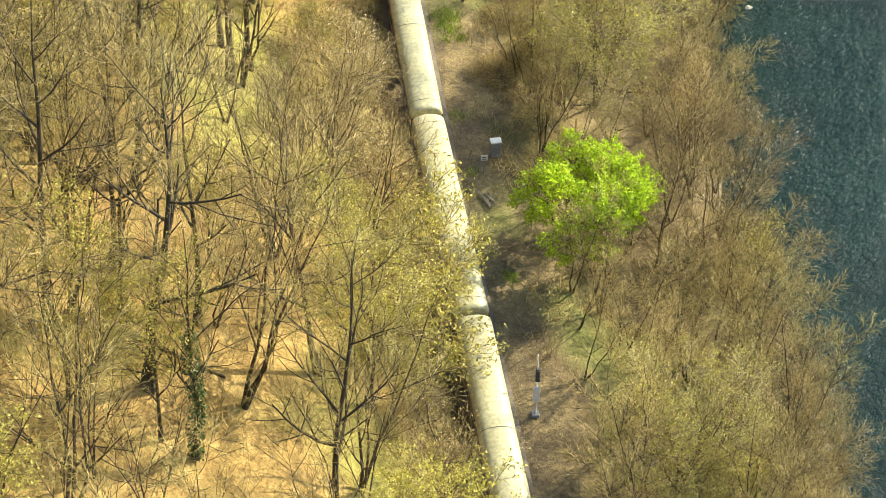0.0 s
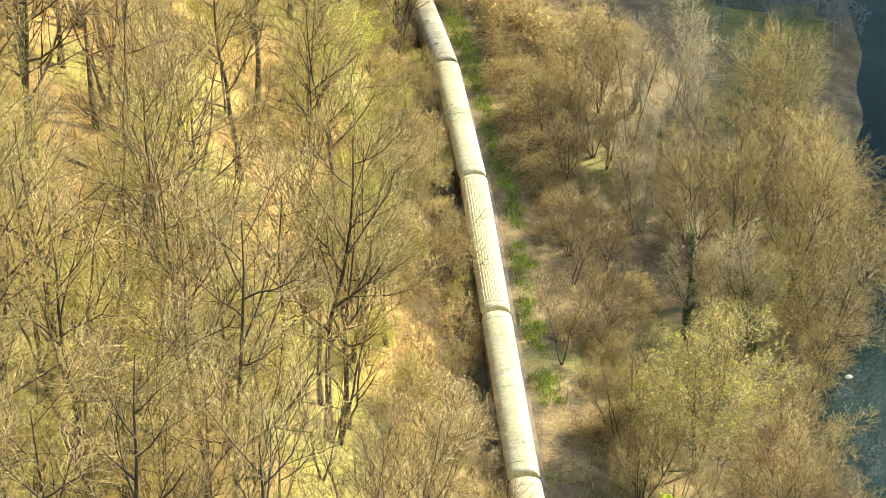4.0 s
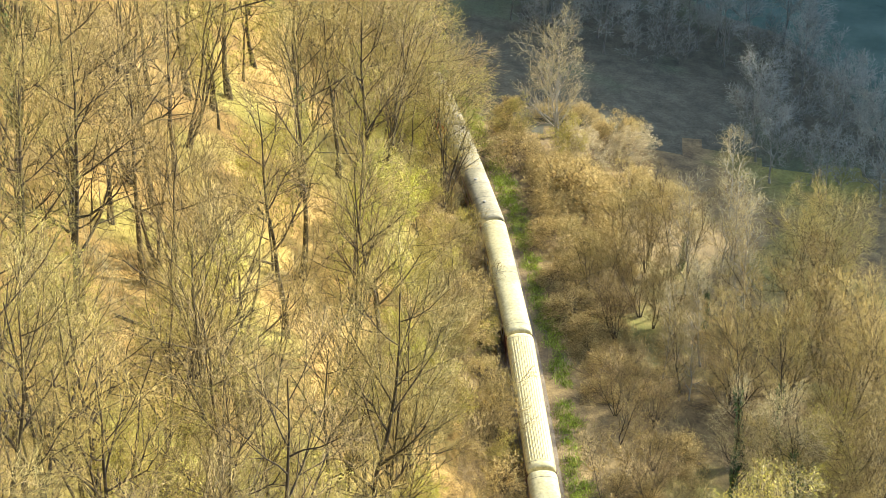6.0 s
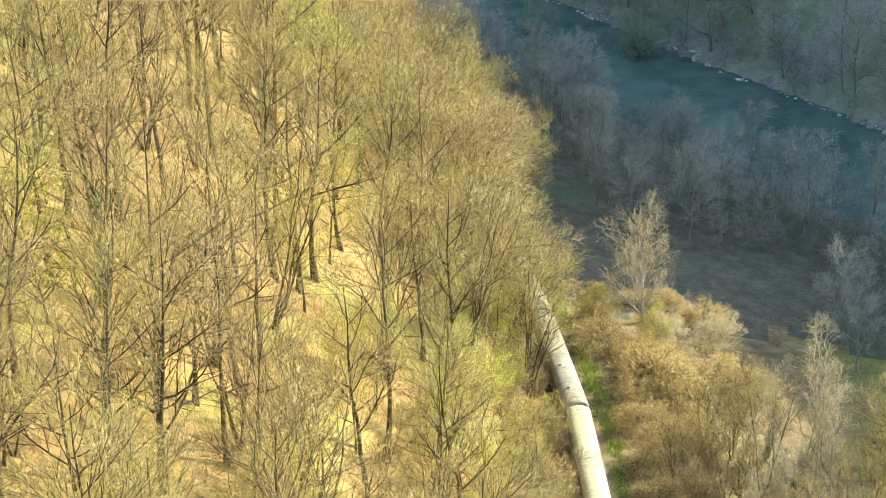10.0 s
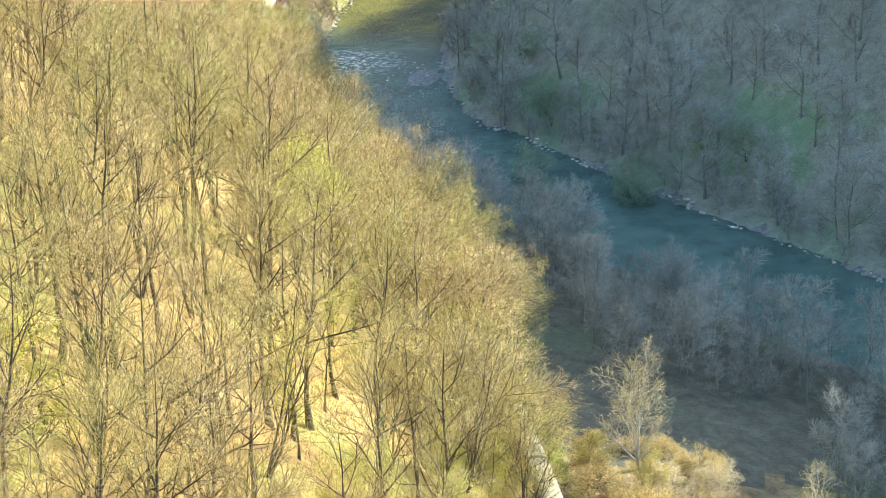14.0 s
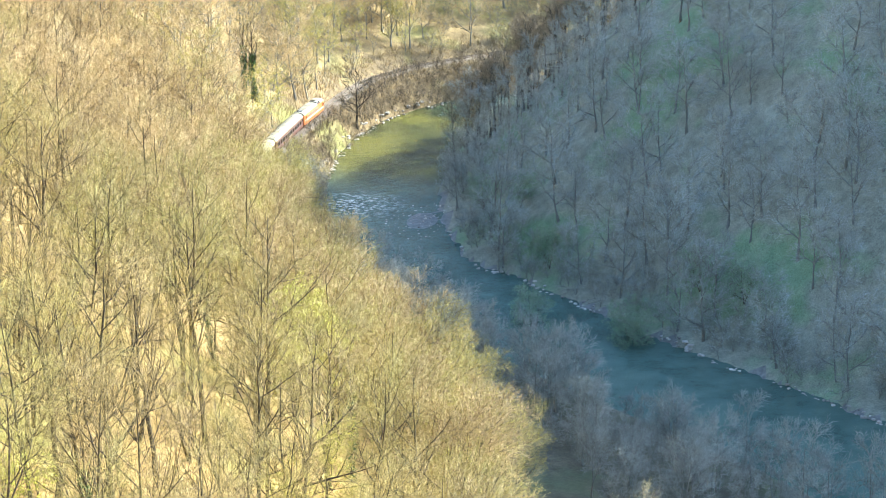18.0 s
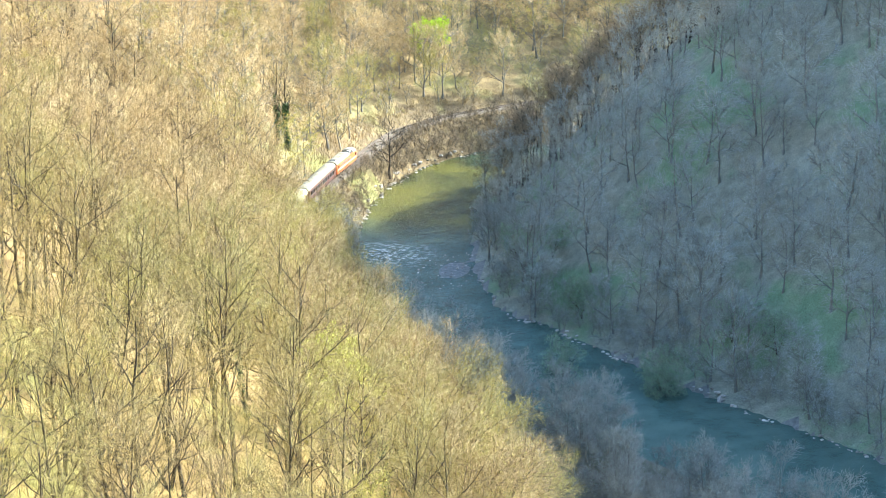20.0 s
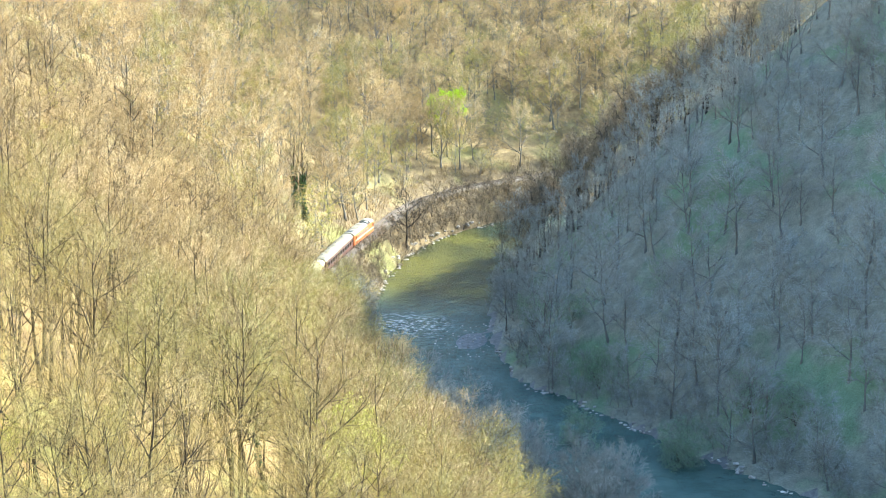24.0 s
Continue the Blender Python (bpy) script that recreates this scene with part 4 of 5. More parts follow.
# low growth, too many to count
def tufts(seed, pts, count, tall, spread, r, droop):
    """count leaning stalks about each point."""
    rng = np.random.RandomState(seed)
    x, y = np.repeat(pts[0], count), np.repeat(pts[1], count)
    n = len(x)
    x, y = x + rng.normal(scale=spread, size=n), y + rng.normal(scale=spread, size=n)
    z = land(x, y) - 0.05
    a, L = rng.uniform(0, 6.28, n), tall * rng.uniform(0.4, 1.3, n)
    t = rng.uniform(0.1, 1.0, n) * droop
    P = np.stack([np.stack([x, y, z], 1), np.stack([x + np.cos(a) * np.sin(t) * L, y + np.sin(a) * np.sin(t) * L, z + np.cos(t) * L], 1)], 1)
    return spikes(P, r * rng.uniform(0.7, 1.3, n))


def low_growth(name, label, mat, geo, category):
    v, f = geo
    ob = new(name, mesh_of(name, v, f, mat))
    return tagged(ob, label, category, kind="stuff")


ux, uy, _ = scatter(21, -75, 10, 88, 260, 2.4, lambda x, y: (side(TRACK, x, y) > 3.5) & (x > -34 - 0.3 * (y - 85)) & (wave(x, y, 25, 31) > -0.25))
low_growth("undergrowth", "thin tan saplings and dead stalks on the litter slope", TWIG, tufts(22, (ux, uy), 12, 2.6, 1.1, 0.02, 0.8), "undergrowth")
ux, uy, _ = scatter(23, -36, 40, 90, 284, 1.6, lambda x, y: (side(TRACK, x, y) < -5.0) & (side(TRACK, x, y) > -17) & (-side(RIVER, x, y) < -HALF - 1) & (wave(x, y, 16, 32) > -0.05) & (y < 247))
low_growth("dry_grass", "pale dry grass and bramble stalks on the railway bank", DRY, tufts(24, (ux, uy), 20, 1.2, 0.65, 0.026, 1.4), "grass")
FRESH = grainy("fresh_grass", [(0.3, (0.36, 0.46, 0.06)), (0.7, (0.54, 0.64, 0.12))], 0.4, 5.0, 0.6, relief=0, island=True, thin=0.35)
ux, uy, _ = scatter(25, -35, 30, 92, 275, 0.9, lambda x, y: (side(TRACK, x, y) < -3.1) & (side(TRACK, x, y) > -5.0) & (wave(x, y, 12, 33) > np.where(y > 165, -0.35, 0.25)))
low_growth("green_grass", "strip of fresh green grass beside the railway", FRESH, tufts(26, (ux, uy), 60, 0.5, 0.42, 0.04, 1.25), "grass")
gx2, gy2, _ = scatter(29, -110, 0, 425, 574, 2.4, lambda x, y: (side(TRACK, x, y) < -3.9) & (side(RIVER, x, y) > HALF - 0.8))
wood_mass("bank_brush", "brown leafless brush between the far railway and the river", (gx2, gy2), LOW_BUSH, {"trunks": BARK, "crowns": TWIG_DARK, "crowns_b": TWIG_DARK}, 30, (0.3, 0.7))
ux, uy, _ = scatter(27, -110, 20, 480, 640, 2.2, lambda x, y: (np.abs(side(TRACK, x, y)) > 3) & (np.abs(side(TRACK, x, y)) < 9) & (np.abs(side(RIVER, x, y)) > HALF + 2))
low_growth("dry_grass", "tan dry grass beside the far railway", grainy("dull_grass", [(0.3, (0.28, 0.205, 0.09)), (0.7, (0.44, 0.335, 0.16))], 0.2, 3.0, 0.8, relief=0, island=True), tufts(28, (ux, uy), 24, 1.5, 0.9, 0.04, 1.2), "grass")

# brush hard against the line on the slope side
ux, uy, rng = scatter(41, -40, 20, 92, 262, 2.9, lambda x, y: (side(TRACK, x, y) > 2.5) & (side(TRACK, x, y) < 7.5))
for x, y in zip(ux, uy):
    kind = (BUSHY + [BRAMBLE, WHITE_SHRUB if y < 170 else YELLOW_SHRUB])[rng.randint(5)]
    kind.plant("hazel_shrub", x, y, rng.uniform(0, 6.28), rng.uniform(0.32, 0.5) if kind is not BRAMBLE else rng.uniform(0.6, 0.9), "low tan leafless brush at the foot of the slope", "brush beside the railway", "shrub")
# bramble on the river side
ux, uy, rng = scatter(43, -36, 30, 162, 262, 3.6, lambda x, y: (side(TRACK, x, y) < -6.5) & (side(TRACK, x, y) > -15) & (wave(x, y, 18, 35) > -0.3) & clear(x, y, 2.0))
for x, y in zip(ux, uy):
    BRAMBLE.plant("bramble_mound", x, y, rng.uniform(0, 6.28), rng.uniform(0.35, 0.8), "tan mound of dry bramble beside the railway", "bramble mounds", "shrub")

# shrubs at the foot of the slope and on the open bank
ux, uy, rng = scatter(61, -60, 20, 140, 262, 5.0, lambda x, y: (side(TRACK, x, y) > 6.0) & (side(TRACK, x, y) < 14) & clear(x, y, 2.2))
for x, y in zip(ux, uy):
    kind = (BUSHY + [YELLOW_SHRUB, YELLOW_CROWN])[rng.randint(5)]
    kind.plant("hazel_shrub", x, y, rng.uniform(0, 6.28), rng.uniform(0.4, 0.62), "leafless hazel shrub with tan twigs under the trees", "shrubs under the trees", "shrub")
ux, uy, rng = scatter(63, -10, 24, 160, 208, 6.6, lambda x, y: (side(TRACK, x, y) < -8.5) & (side(TRACK, x, y) > -24) & clear(x, y, 2.6))
for x, y in zip(ux, uy):
    kind = (BUSHY + SLIM[:1])[rng.randint(4)]
    kind.plant("alder_tree", x, y, rng.uniform(0, 6.28), rng.uniform(0.45, 0.8), "leafless alder with tan twigs on the river bank", "trees of the river bank")

# more slim trees where the slope is nearest
ux, uy, rng = scatter(71, -50, 12, 86, 152, 8.8, lambda x, y: (side(TRACK, x, y) > 5) & (x > -34 - 0.25 * (y - 85)) & (np.min((x[:, None] - stood[:, 0]) ** 2 + (y[:, None] - stood[:, 1]) ** 2, axis=1) > 6))
for x, y in zip(ux, uy):
    kind = (SLIM + BUDDING[:1] + FORK[:1])[rng.randint(5)]
    kind.plant("hornbeam_tree", x, y, rng.uniform(0, 6.28), rng.uniform(0.6, 0.95), "slim leafless hornbeam stems on the litter slope", "trees of the sunny slope")


# ---- the railway ----
def along(s):
    return np.array([np.interp(s, d_line, TRACK[:, 0]), np.interp(s, d_line, TRACK[:, 1])])


def arc_of(y):
    return float(d_line[np.abs(TRACK[:, 1] - y).argmin()])


def on_line(s0, s1):
    """Pose of a vehicle whose ends stand at s0 and s1 along the line; its front looks along +x."""
    a, b = along(s0), along(s1)
    c = (a + b) / 2
    return pose(c[0], c[1], 0, 0, 0, math.degrees(math.atan2(b[1] - a[1], b[0] - a[0])))


def box(bm, size, at, bevel=0.0):
    r = bmesh.ops.create_cube(bm, size=1, matrix=Matrix.Translation(at) @ Matrix.Diagonal((*size, 1)))
    if bevel:
        e = list({e for v in r["verts"] for e in v.link_edges})
        bmesh.ops.bevel(bm, geom=e, offset=bevel, segments=1, affect="EDGES")
    return bm


def cyl(bm, r1, r2, depth, m, sides=16):
    bmesh.ops.create_cone(bm, cap_ends=True, segments=sides, radius1=r1, radius2=r2, depth=depth, matrix=m)
    return bm


def sweep(bm, profile, stations, cap=True):
    """Loft a (y, z) profile through x stations, each with a scale."""
    rings = []
    for x, sc in stations:
        rings.append([bm.verts.new((x, y * sc, z if sc == 1 else 1.0 + (z - 1.0) * sc)) for y, z in profile])
    n = len(profile)
    for a, b in zip(rings[:-1], rings[1:]):
        for i in range(n - 1):
            bm.faces.new((a[i], b[i], b[i + 1], a[i + 1]))
    if cap:
        bm.faces.new(rings[0])
        bm.faces.new(rings[-1][::-1])
    bmesh.ops.recalc_face_normals(bm, faces=bm.faces)
    return bm


STEEL = grainy("rail_steel", [(0.3, (0.16, 0.11, 0.08)), (0.7, (0.30, 0.24, 0.20))], 1.0, 9, 0.45, 0.7, relief=0.004)
SLEEPER = grainy("weathered_sleeper", [(0.3, (0.14, 0.12, 0.095)), (0.7, (0.27, 0.24, 0.195))], 1.5, 9, 0.9, relief=0.01, per_object=0.5)
BALLAST = grainy("ballast", [(0.3, (0.10, 0.08, 0.06)), (0.7, (0.22, 0.18, 0.135))], 0.5, 6.0, 0.95, relief=0.06)
ROOF_GREY = grainy("grey_roof_paint", [(0.3, (0.20, 0.185, 0.125)), (0.55, (0.32, 0.295, 0.21)), (0.75, (0.41, 0.38, 0.28))], 0.35, 3.0, 0.55, relief=0.003)
ROOF_CREAM = grainy("cream_roof_paint", [(0.3, (0.37, 0.335, 0.185)), (0.55, (0.47, 0.43, 0.25)), (0.75, (0.53, 0.485, 0.30))], 0.3, 3.0, 0.5, relief=0.003)
ROOF_BRIGHT = grainy("pale_yellow_roof_paint", [(0.3, (0.50, 0.44, 0.225)), (0.7, (0.61, 0.54, 0.30))], 0.3, 3.0, 0.45, relief=0.003)
WALL_RED = grainy("red_coach_paint", [(0.3, (0.09, 0.034, 0.026)), (0.7, (0.15, 0.055, 0.04))], 0.4, 5.0, 0.4, relief=0.002)
ORANGE = grainy("orange_engine_paint", [(0.3, (0.55, 0.12, 0.02)), (0.7, (0.72, 0.19, 0.04))], 0.4, 5.0, 0.4, relief=0.002)
ENGINE_ROOF = grainy("beige_engine_roof", [(0.3, (0.26, 0.24, 0.17)), (0.7, (0.38, 0.35, 0.26))], 0.5, 4.0, 0.55, relief=0.003)
DARK_GREY = grainy("dark_grey_metal", [(0.3, (0.025, 0.025, 0.028)), (0.7, (0.07, 0.07, 0.075))], 0.7, 6.0, 0.6, relief=0.004)
GREY_METAL = grainy("grey_metal", [(0.3, (0.20, 0.20, 0.20)), (0.7, (0.34, 0.34, 0.34))], 0.7, 6.0, 0.5, relief=0.003)
WHITE_PAINT = grainy("white_paint", [(0.3, (0.68, 0.68, 0.66)), (0.7, (0.80, 0.80, 0.78))], 1.0, 8.0, 0.5, relief=0.002)
LAMP_RED = grainy("red_lamp_lens", [(0.3, (0.4, 0.01, 0.01)), (0.7, (0.5, 0.02, 0.02))], 1.0, 8.0, 0.2, relief=0)


def glass_build(tree, b):
    n = noise_tex(tree, 2.0, 3)
    tree.links.new(ramp(tree, n, [(0.3, (0.012, 0.014, 0.016)), (0.7, (0.03, 0.033, 0.036))]), b.inputs["Base Color"])
    b.inputs["Roughness"].default_value, b.inputs["IOR"].default_value = 0.06, 1.5


PANE = material("dark_tinted_glass", glass_build)

# the bed, rails and sleepers follow the line
keep = (TRACK[:, 1] > 60) & (TRACK[:, 0] < 120)
LINE = TRACK[keep]
tn = np.gradient(LINE, axis=0)
tn /= np.linalg.norm(tn, axis=1)[:, None]
ln = np.stack([-tn[:, 1], tn[:, 0]], 1)


def ribbon(name, profile, mat, smooth_shade=False):
    v = np.concatenate([(LINE[:, None, :] + ln[:, None, :] * np.array([p[0] for p in profile])[None, :, None]),
                        np.broadcast_to(np.array([p[1] for p in profile])[None, :, None], (len(LINE), len(profile), 1))], -1).reshape(-1, 3)
    i = np.arange(len(v)).reshape(len(LINE), len(profile))
    return mesh_of(name, v, np.stack([i[:-1, :-1], i[:-1, 1:], i[1:, 1:], i[1:, :-1]], -1).reshape(-1, 4), mat, smooth_shade)


railway = tagged(new("railway_track"), "single railway track on pale stone ballast along the valley", "railway", kind="structure")
part("ballast_bed", ribbon("ballast_bed", [(2.6, -0.65), (1.75, -0.26), (0.9, -0.24), (0, -0.25), (-0.9, -0.24), (-1.75, -0.26), (-2.6, -0.65)], BALLAST), None, railway)
for off in (0.75, -0.75):
    part("rail", ribbon("rail", [(off + 0.035, -0.17), (off + 0.035, 0.0), (off - 0.035, 0.0), (off - 0.035, -0.17)], STEEL), None, railway, "rusty steel rail")
bm = bmesh.new()
box(bm, (0.25, 2.5, 0.16), (0, 0, 0), 0.02)
sleeper_mesh = bpy.data.meshes.new("sleeper")
bm.to_mesh(sleeper_mesh)
bm.free()
sleeper_mesh.materials.append(SLEEPER)
s_loco, s_tail, s_cover = arc_of(262), arc_of(99), arc_of(290)
for s in list(np.arange(arc_of(88), s_tail, 0.62)) + list(np.arange(s_loco, s_cover, 0.62)) + list(np.arange(arc_of(545), arc_of(545) + 40, 0.62)):
    o = new("sleeper", sleeper_mesh)
    o.matrix_world = on_line(s - 0.5, s + 0.5) @ Matrix.Translation((0, 0, -0.225))
    o.parent = railway


# ---- rolling stock ----
ROOF_LINE = [(1.405, 3.16)] + [(1.39 * math.cos(a), 3.2 + 0.86 * math.sin(a) ** 0.8) for a in np.linspace(0.12, math.pi - 0.12, 13)] + [(-1.405, 3.16)]
WALL_LINE = [(1.38, 0.98), (1.415, 1.3), (1.415, 2.95), (1.39, 3.2), (-1.39, 3.2), (-1.415, 2.95), (-1.415, 1.3), (-1.38, 0.98), (1.38, 0.98)]


def shared(name, fill, mat):
    bm = bmesh.new()
    fill(bm)
    me = bpy.data.meshes.new(name)
    bm.to_mesh(me)
    bm.free()
    me.materials.append(mat)
    return me


def put(name, me, parent, m, label=""):
    o = new(name, me)
    o.parent = parent
    o.matrix_basis = m
    return tagged(o, label)


WINDOW = shared("window", lambda b: box(b, (1.25, 0.03, 0.95), (0, 0, 0), 0.01), PANE)
WINDOW_FRAME = shared("window_frame", lambda b: [box(b, (1.41, 0.04, 0.07), (0, 0, z)) for z in (0.51, -0.51)] + [box(b, (0.07, 0.04, 0.95), (x, 0, 0)) for x in (0.67, -0.67)], GREY_METAL)
DOOR = shared("door", lambda b: box(b, (0.85, 0.035, 2.0), (0, 0, 0), 0.01), WALL_RED)
DOOR_PANE = shared("door_pane", lambda b: box(b, (0.5, 0.03, 0.6), (0, 0, 0), 0.01), PANE)
BOGIE = shared("bogie", lambda b: [box(b, (3.2, 0.22, 0.3), (0, y, 0.55), 0.04) for y in (0.98, -0.98)] + [box(b, (0.5, 2.1, 0.3), (0, 0, 0.55), 0.04)], DARK_GREY)
WHEEL = shared("wheel", lambda b: cyl(b, 0.46, 0.46, 0.13, Matrix.Rotation(math.pi / 2, 4, "X"), 20), STEEL)
BUFFER = shared("buffer", lambda b: (cyl(b, 0.09, 0.09, 0.5, Matrix.Rotation(math.pi / 2, 4, "Y"), 10), cyl(b, 0.24, 0.24, 0.05, Matrix.Translation((0.26, 0, 0)) @ Matrix.Rotation(math.pi / 2, 4, "Y"), 16)), DARK_GREY)
GANGWAY = shared("gangway", lambda b: [box(b, (0.10, 1.0 - 0.06 * (i % 2), 2.2 - 0.06 * (i % 2)), (i * 0.1, 0, 2.15), 0.02) for i in range(3)], DARK_GREY)
VENT = shared("roof_vent", lambda b: (cyl(b, 0.16, 0.13, 0.10, Matrix.Translation((0, 0, 0.05)), 12), cyl(b, 0.22, 0.16, 0.05, Matrix.Translation((0, 0, 0.12)), 12)), GREY_METAL)
RIB = shared("roof_rib", lambda b: box(b, (22.0, 0.05, 0.045), (0, 0, 0), 0.012), ROOF_BRIGHT)
SEAM = shared("roof_seam", lambda b: sweep(b, [(y, z + 0.012) for y, z in ROOF_LINE[2:-2]], [(-0.03, 1), (0.03, 1)], cap=False), DARK_GREY)
TAIL_LAMP = shared("tail_lamp", lambda b: cyl(b, 0.09, 0.09, 0.06, Matrix.Rotation(math.pi / 2, 4, "Y"), 12), LAMP_RED)
END_DOOR = shared("end_door", lambda b: box(b, (0.04, 0.8, 1.95), (0, 0, 2.1), 0.01), GREY_METAL)


def coach(roof_mat, ribbed, label):
    root = tagged(new("railway_coach"), label, "railway coach", "coaches of the train")
    h = 24.0 / 2
    bm = sweep(bmesh.new(), WALL_LINE[:-1] + [WALL_LINE[0]], [(-h, 1), (h, 1)])
    part("body", bm, WALL_RED, root, "dark red painted coach body")
    bm = sweep(bmesh.new(), ROOF_LINE, [(-h - 0.02, 0.93), (-h + 0.12, 0.985), (-h + 0.5, 1), (h - 0.5, 1), (h - 0.12, 0.985), (h + 0.02, 0.93)])
    roof = part("roof", bm, roof_mat, root)
    for f in roof.data.polygons:
        f.use_smooth = abs(f.normal.x) < 0.8
    for x in np.linspace(-h + 2.6, h - 2.6, 10):
        for sy in (1, -1):
            w = put("window", WINDOW, root, Matrix.Translation((x, sy * 1.408, 2.25)))
            put("window_frame", WINDOW_FRAME, w, Matrix.Translation((0, sy * 0.012, 0)))
    for x in (-h + 0.9, h - 0.9):
        for sy in (1, -1):
            d = put("door", DOOR, root, Matrix.Translation((x, sy * 1.414, 2.1)))
            put("door_pane", DOOR_PANE, d, Matrix.Translation((0, sy * 0.014, 0.5)))
    for x in (-h + 3.4, h - 3.4):
        b = put("bogie", BOGIE, root, Matrix.Translation((x, 0, 0)))
        for wx in (-1.25, 1.25):
            for sy in (0.75, -0.75):
                put("wheel", WHEEL, b, Matrix.Translation((wx, sy, 0.46)))
    bm = box(bmesh.new(), (12.0, 2.2, 0.55), (0, 0, 0.72), 0.05)
    part("underframe", bm, DARK_GREY, root)
    for x, q in ((-h, math.pi), (h, 0)):
        m = Matrix.Translation((x, 0, 0)) @ Matrix.Rotation(q, 4, "Z")
        put("gangway", GANGWAY, root, m @ Matrix.Translation((0.06, 0, 0)))
        put("end_door", END_DOOR, root, m @ Matrix.Translation((0.0, 0, 0)))
        for y in (0.88, -0.88):
            put("buffer", BUFFER, root, m @ Matrix.Translation((0.25, y, 1.06)))
            put("tail_lamp", TAIL_LAMP, root, m @ Matrix.Translation((0.03, y, 1.55)))
    if ribbed:
        for y in np.linspace(-0.95, 0.95, 9):
            z = 3.2 + 0.86 * math.sin(math.acos(max(-1, min(1, y / 1.39)))) ** 0.8
            put("roof_rib", RIB, root, Matrix.Translation((0, y, z + 0.01)) @ Matrix.Rotation(-y * 0.3, 4, "X"))
        for x in (-h + 0.8, h - 0.8):
            put("roof_seam", SEAM, root, Matrix.Translation((x, 0, 0)))
    else:
        for x in np.linspace(-h + 1.2, h - 1.2, 7 if roof_mat is ROOF_GREY else 3):
            put("roof_seam", SEAM, root, Matrix.Translation((x, 0, 0)))
        if roof_mat is ROOF_GREY:
            for x in np.linspace(-h + 3.5, h - 3.5, 4):
                put("roof_vent", VENT, root, Matrix.Translation((x, 0.32, 4.03)))
    return root


def engine():
    root = tagged(new("diesel_locomotive"), "diesel locomotive with beige roof and orange sides", "locomotive", "engines of the train")
    h = 16.4 / 2
    line = [(1.45, 0.98), (1.48, 1.3), (1.48, 2.9), (1.40, 3.3), (-1.40, 3.3), (-1.48, 2.9), (-1.48, 1.3), (-1.45, 0.98), (1.45, 0.98)]
    part("body", sweep(bmesh.new(), line, [(-h, 0.9), (-h + 0.5, 1), (h - 0.9, 1), (h, 0.86)]), ORANGE, root, "orange-red painted engine body")
    roof_line = [(1.42, 3.25)] + [(1.38 * math.cos(a), 3.3 + 0.62 * math.sin(a) ** 0.7) for a in np.linspace(0.15, math.pi - 0.15, 11)] + [(-1.42, 3.25)]
    # long roof behind the exhaust well, and the raised cab roof ahead of it
    for nm, st in (("rear_roof", [(-h + 0.1, 0.95), (-h + 0.5, 1), (2.4, 1), (2.6, 0.97)]), ("cab_roof", [(4.9, 0.98), (5.0, 1.0), (h - 0.9, 1), (h - 0.35, 0.93)])):
        r = part(nm, sweep(bmesh.new(), roof_line, st), ENGINE_ROOF, root)
        for f in r.data.polygons:
            f.use_smooth = abs(f.normal.x) < 0.8
    part("exhaust_well", box(bmesh.new(), (2.3, 2.5, 0.25), (3.75, 0, 3.36), 0.04), DARK_GREY, root, "black sooty exhaust well")
    bm = cyl(bmesh.new(), 0.34, 0.28, 0.5, Matrix.Translation((3.2, 0.35, 3.7)), 14)
    part("exhaust_stack", bm, DARK_GREY, root)
    part("silencer_box", box(bmesh.new(), (1.5, 0.8, 0.45), (4.0, -0.55, 3.68), 0.06), GREY_METAL, root, "grey metal box on the roof")
    fan = part("fan_ring", cyl(bmesh.new(), 0.78, 0.74, 0.12, Matrix.Translation((-h + 1.6, 0, 3.95)), 28), GREY_METAL, root)
    part("fan_grille", cyl(bmesh.new(), 0.66, 0.66, 0.03, Matrix.Translation((-h + 1.6, 0, 4.03)), 28), DARK_GREY, fan)
    for i in range(6):
        bm = box(bmesh.new(), (1.3, 0.05, 0.03), (0, 0, 0))
        o = part("fan_blade", bm, GREY_METAL, fan)
        o.matrix_basis = Matrix.Translation((-h + 1.6, 0, 4.06)) @ Matrix.Rotation(i * math.pi / 6, 4, "Z")
    for x in (-4.6, -3.2, -1.8, -0.4, 1.0):
        part("roof_panel", box(bmesh.new(), (1.15, 1.5, 0.04), (x, 0, 3.925), 0.012), ENGINE_ROOF, root)
    for end, q in ((h, 0), (-h, math.pi)):
        m = Matrix.Translation((end, 0, 0)) @ Matrix.Rotation(q, 4, "Z")
        for y in (0.62, -0.62):
            o = part("windscreen", box(bmesh.new(), (0.05, 1.0, 0.75), (0, 0, 0), 0.01), PANE, root)
            o.matrix_basis = m @ Matrix.Translation((-0.10, y, 2.72)) @ Matrix.Rotation(-0.3, 4, "Y")
        for y in (0.88, -0.88):
            put("buffer", BUFFER, root, m @ Matrix.Translation((0.2, y, 1.06)))
            o = part("headlight", cyl(bmesh.new(), 0.13, 0.13, 0.08, Matrix.Rotation(math.pi / 2, 4, "Y"), 14), WHITE_PAINT, root)
            o.matrix_basis = m @ Matrix.Translation((-0.02, y * 0.95, 1.55))
        for sy in (1, -1):
            o = part("cab_window", box(bmesh.new(), (0.8, 0.04, 0.7), (0, 0, 0), 0.01), PANE, root)
            o.matrix_basis = m @ Matrix.Translation((-1.35, sy * 1.475, 2.55))
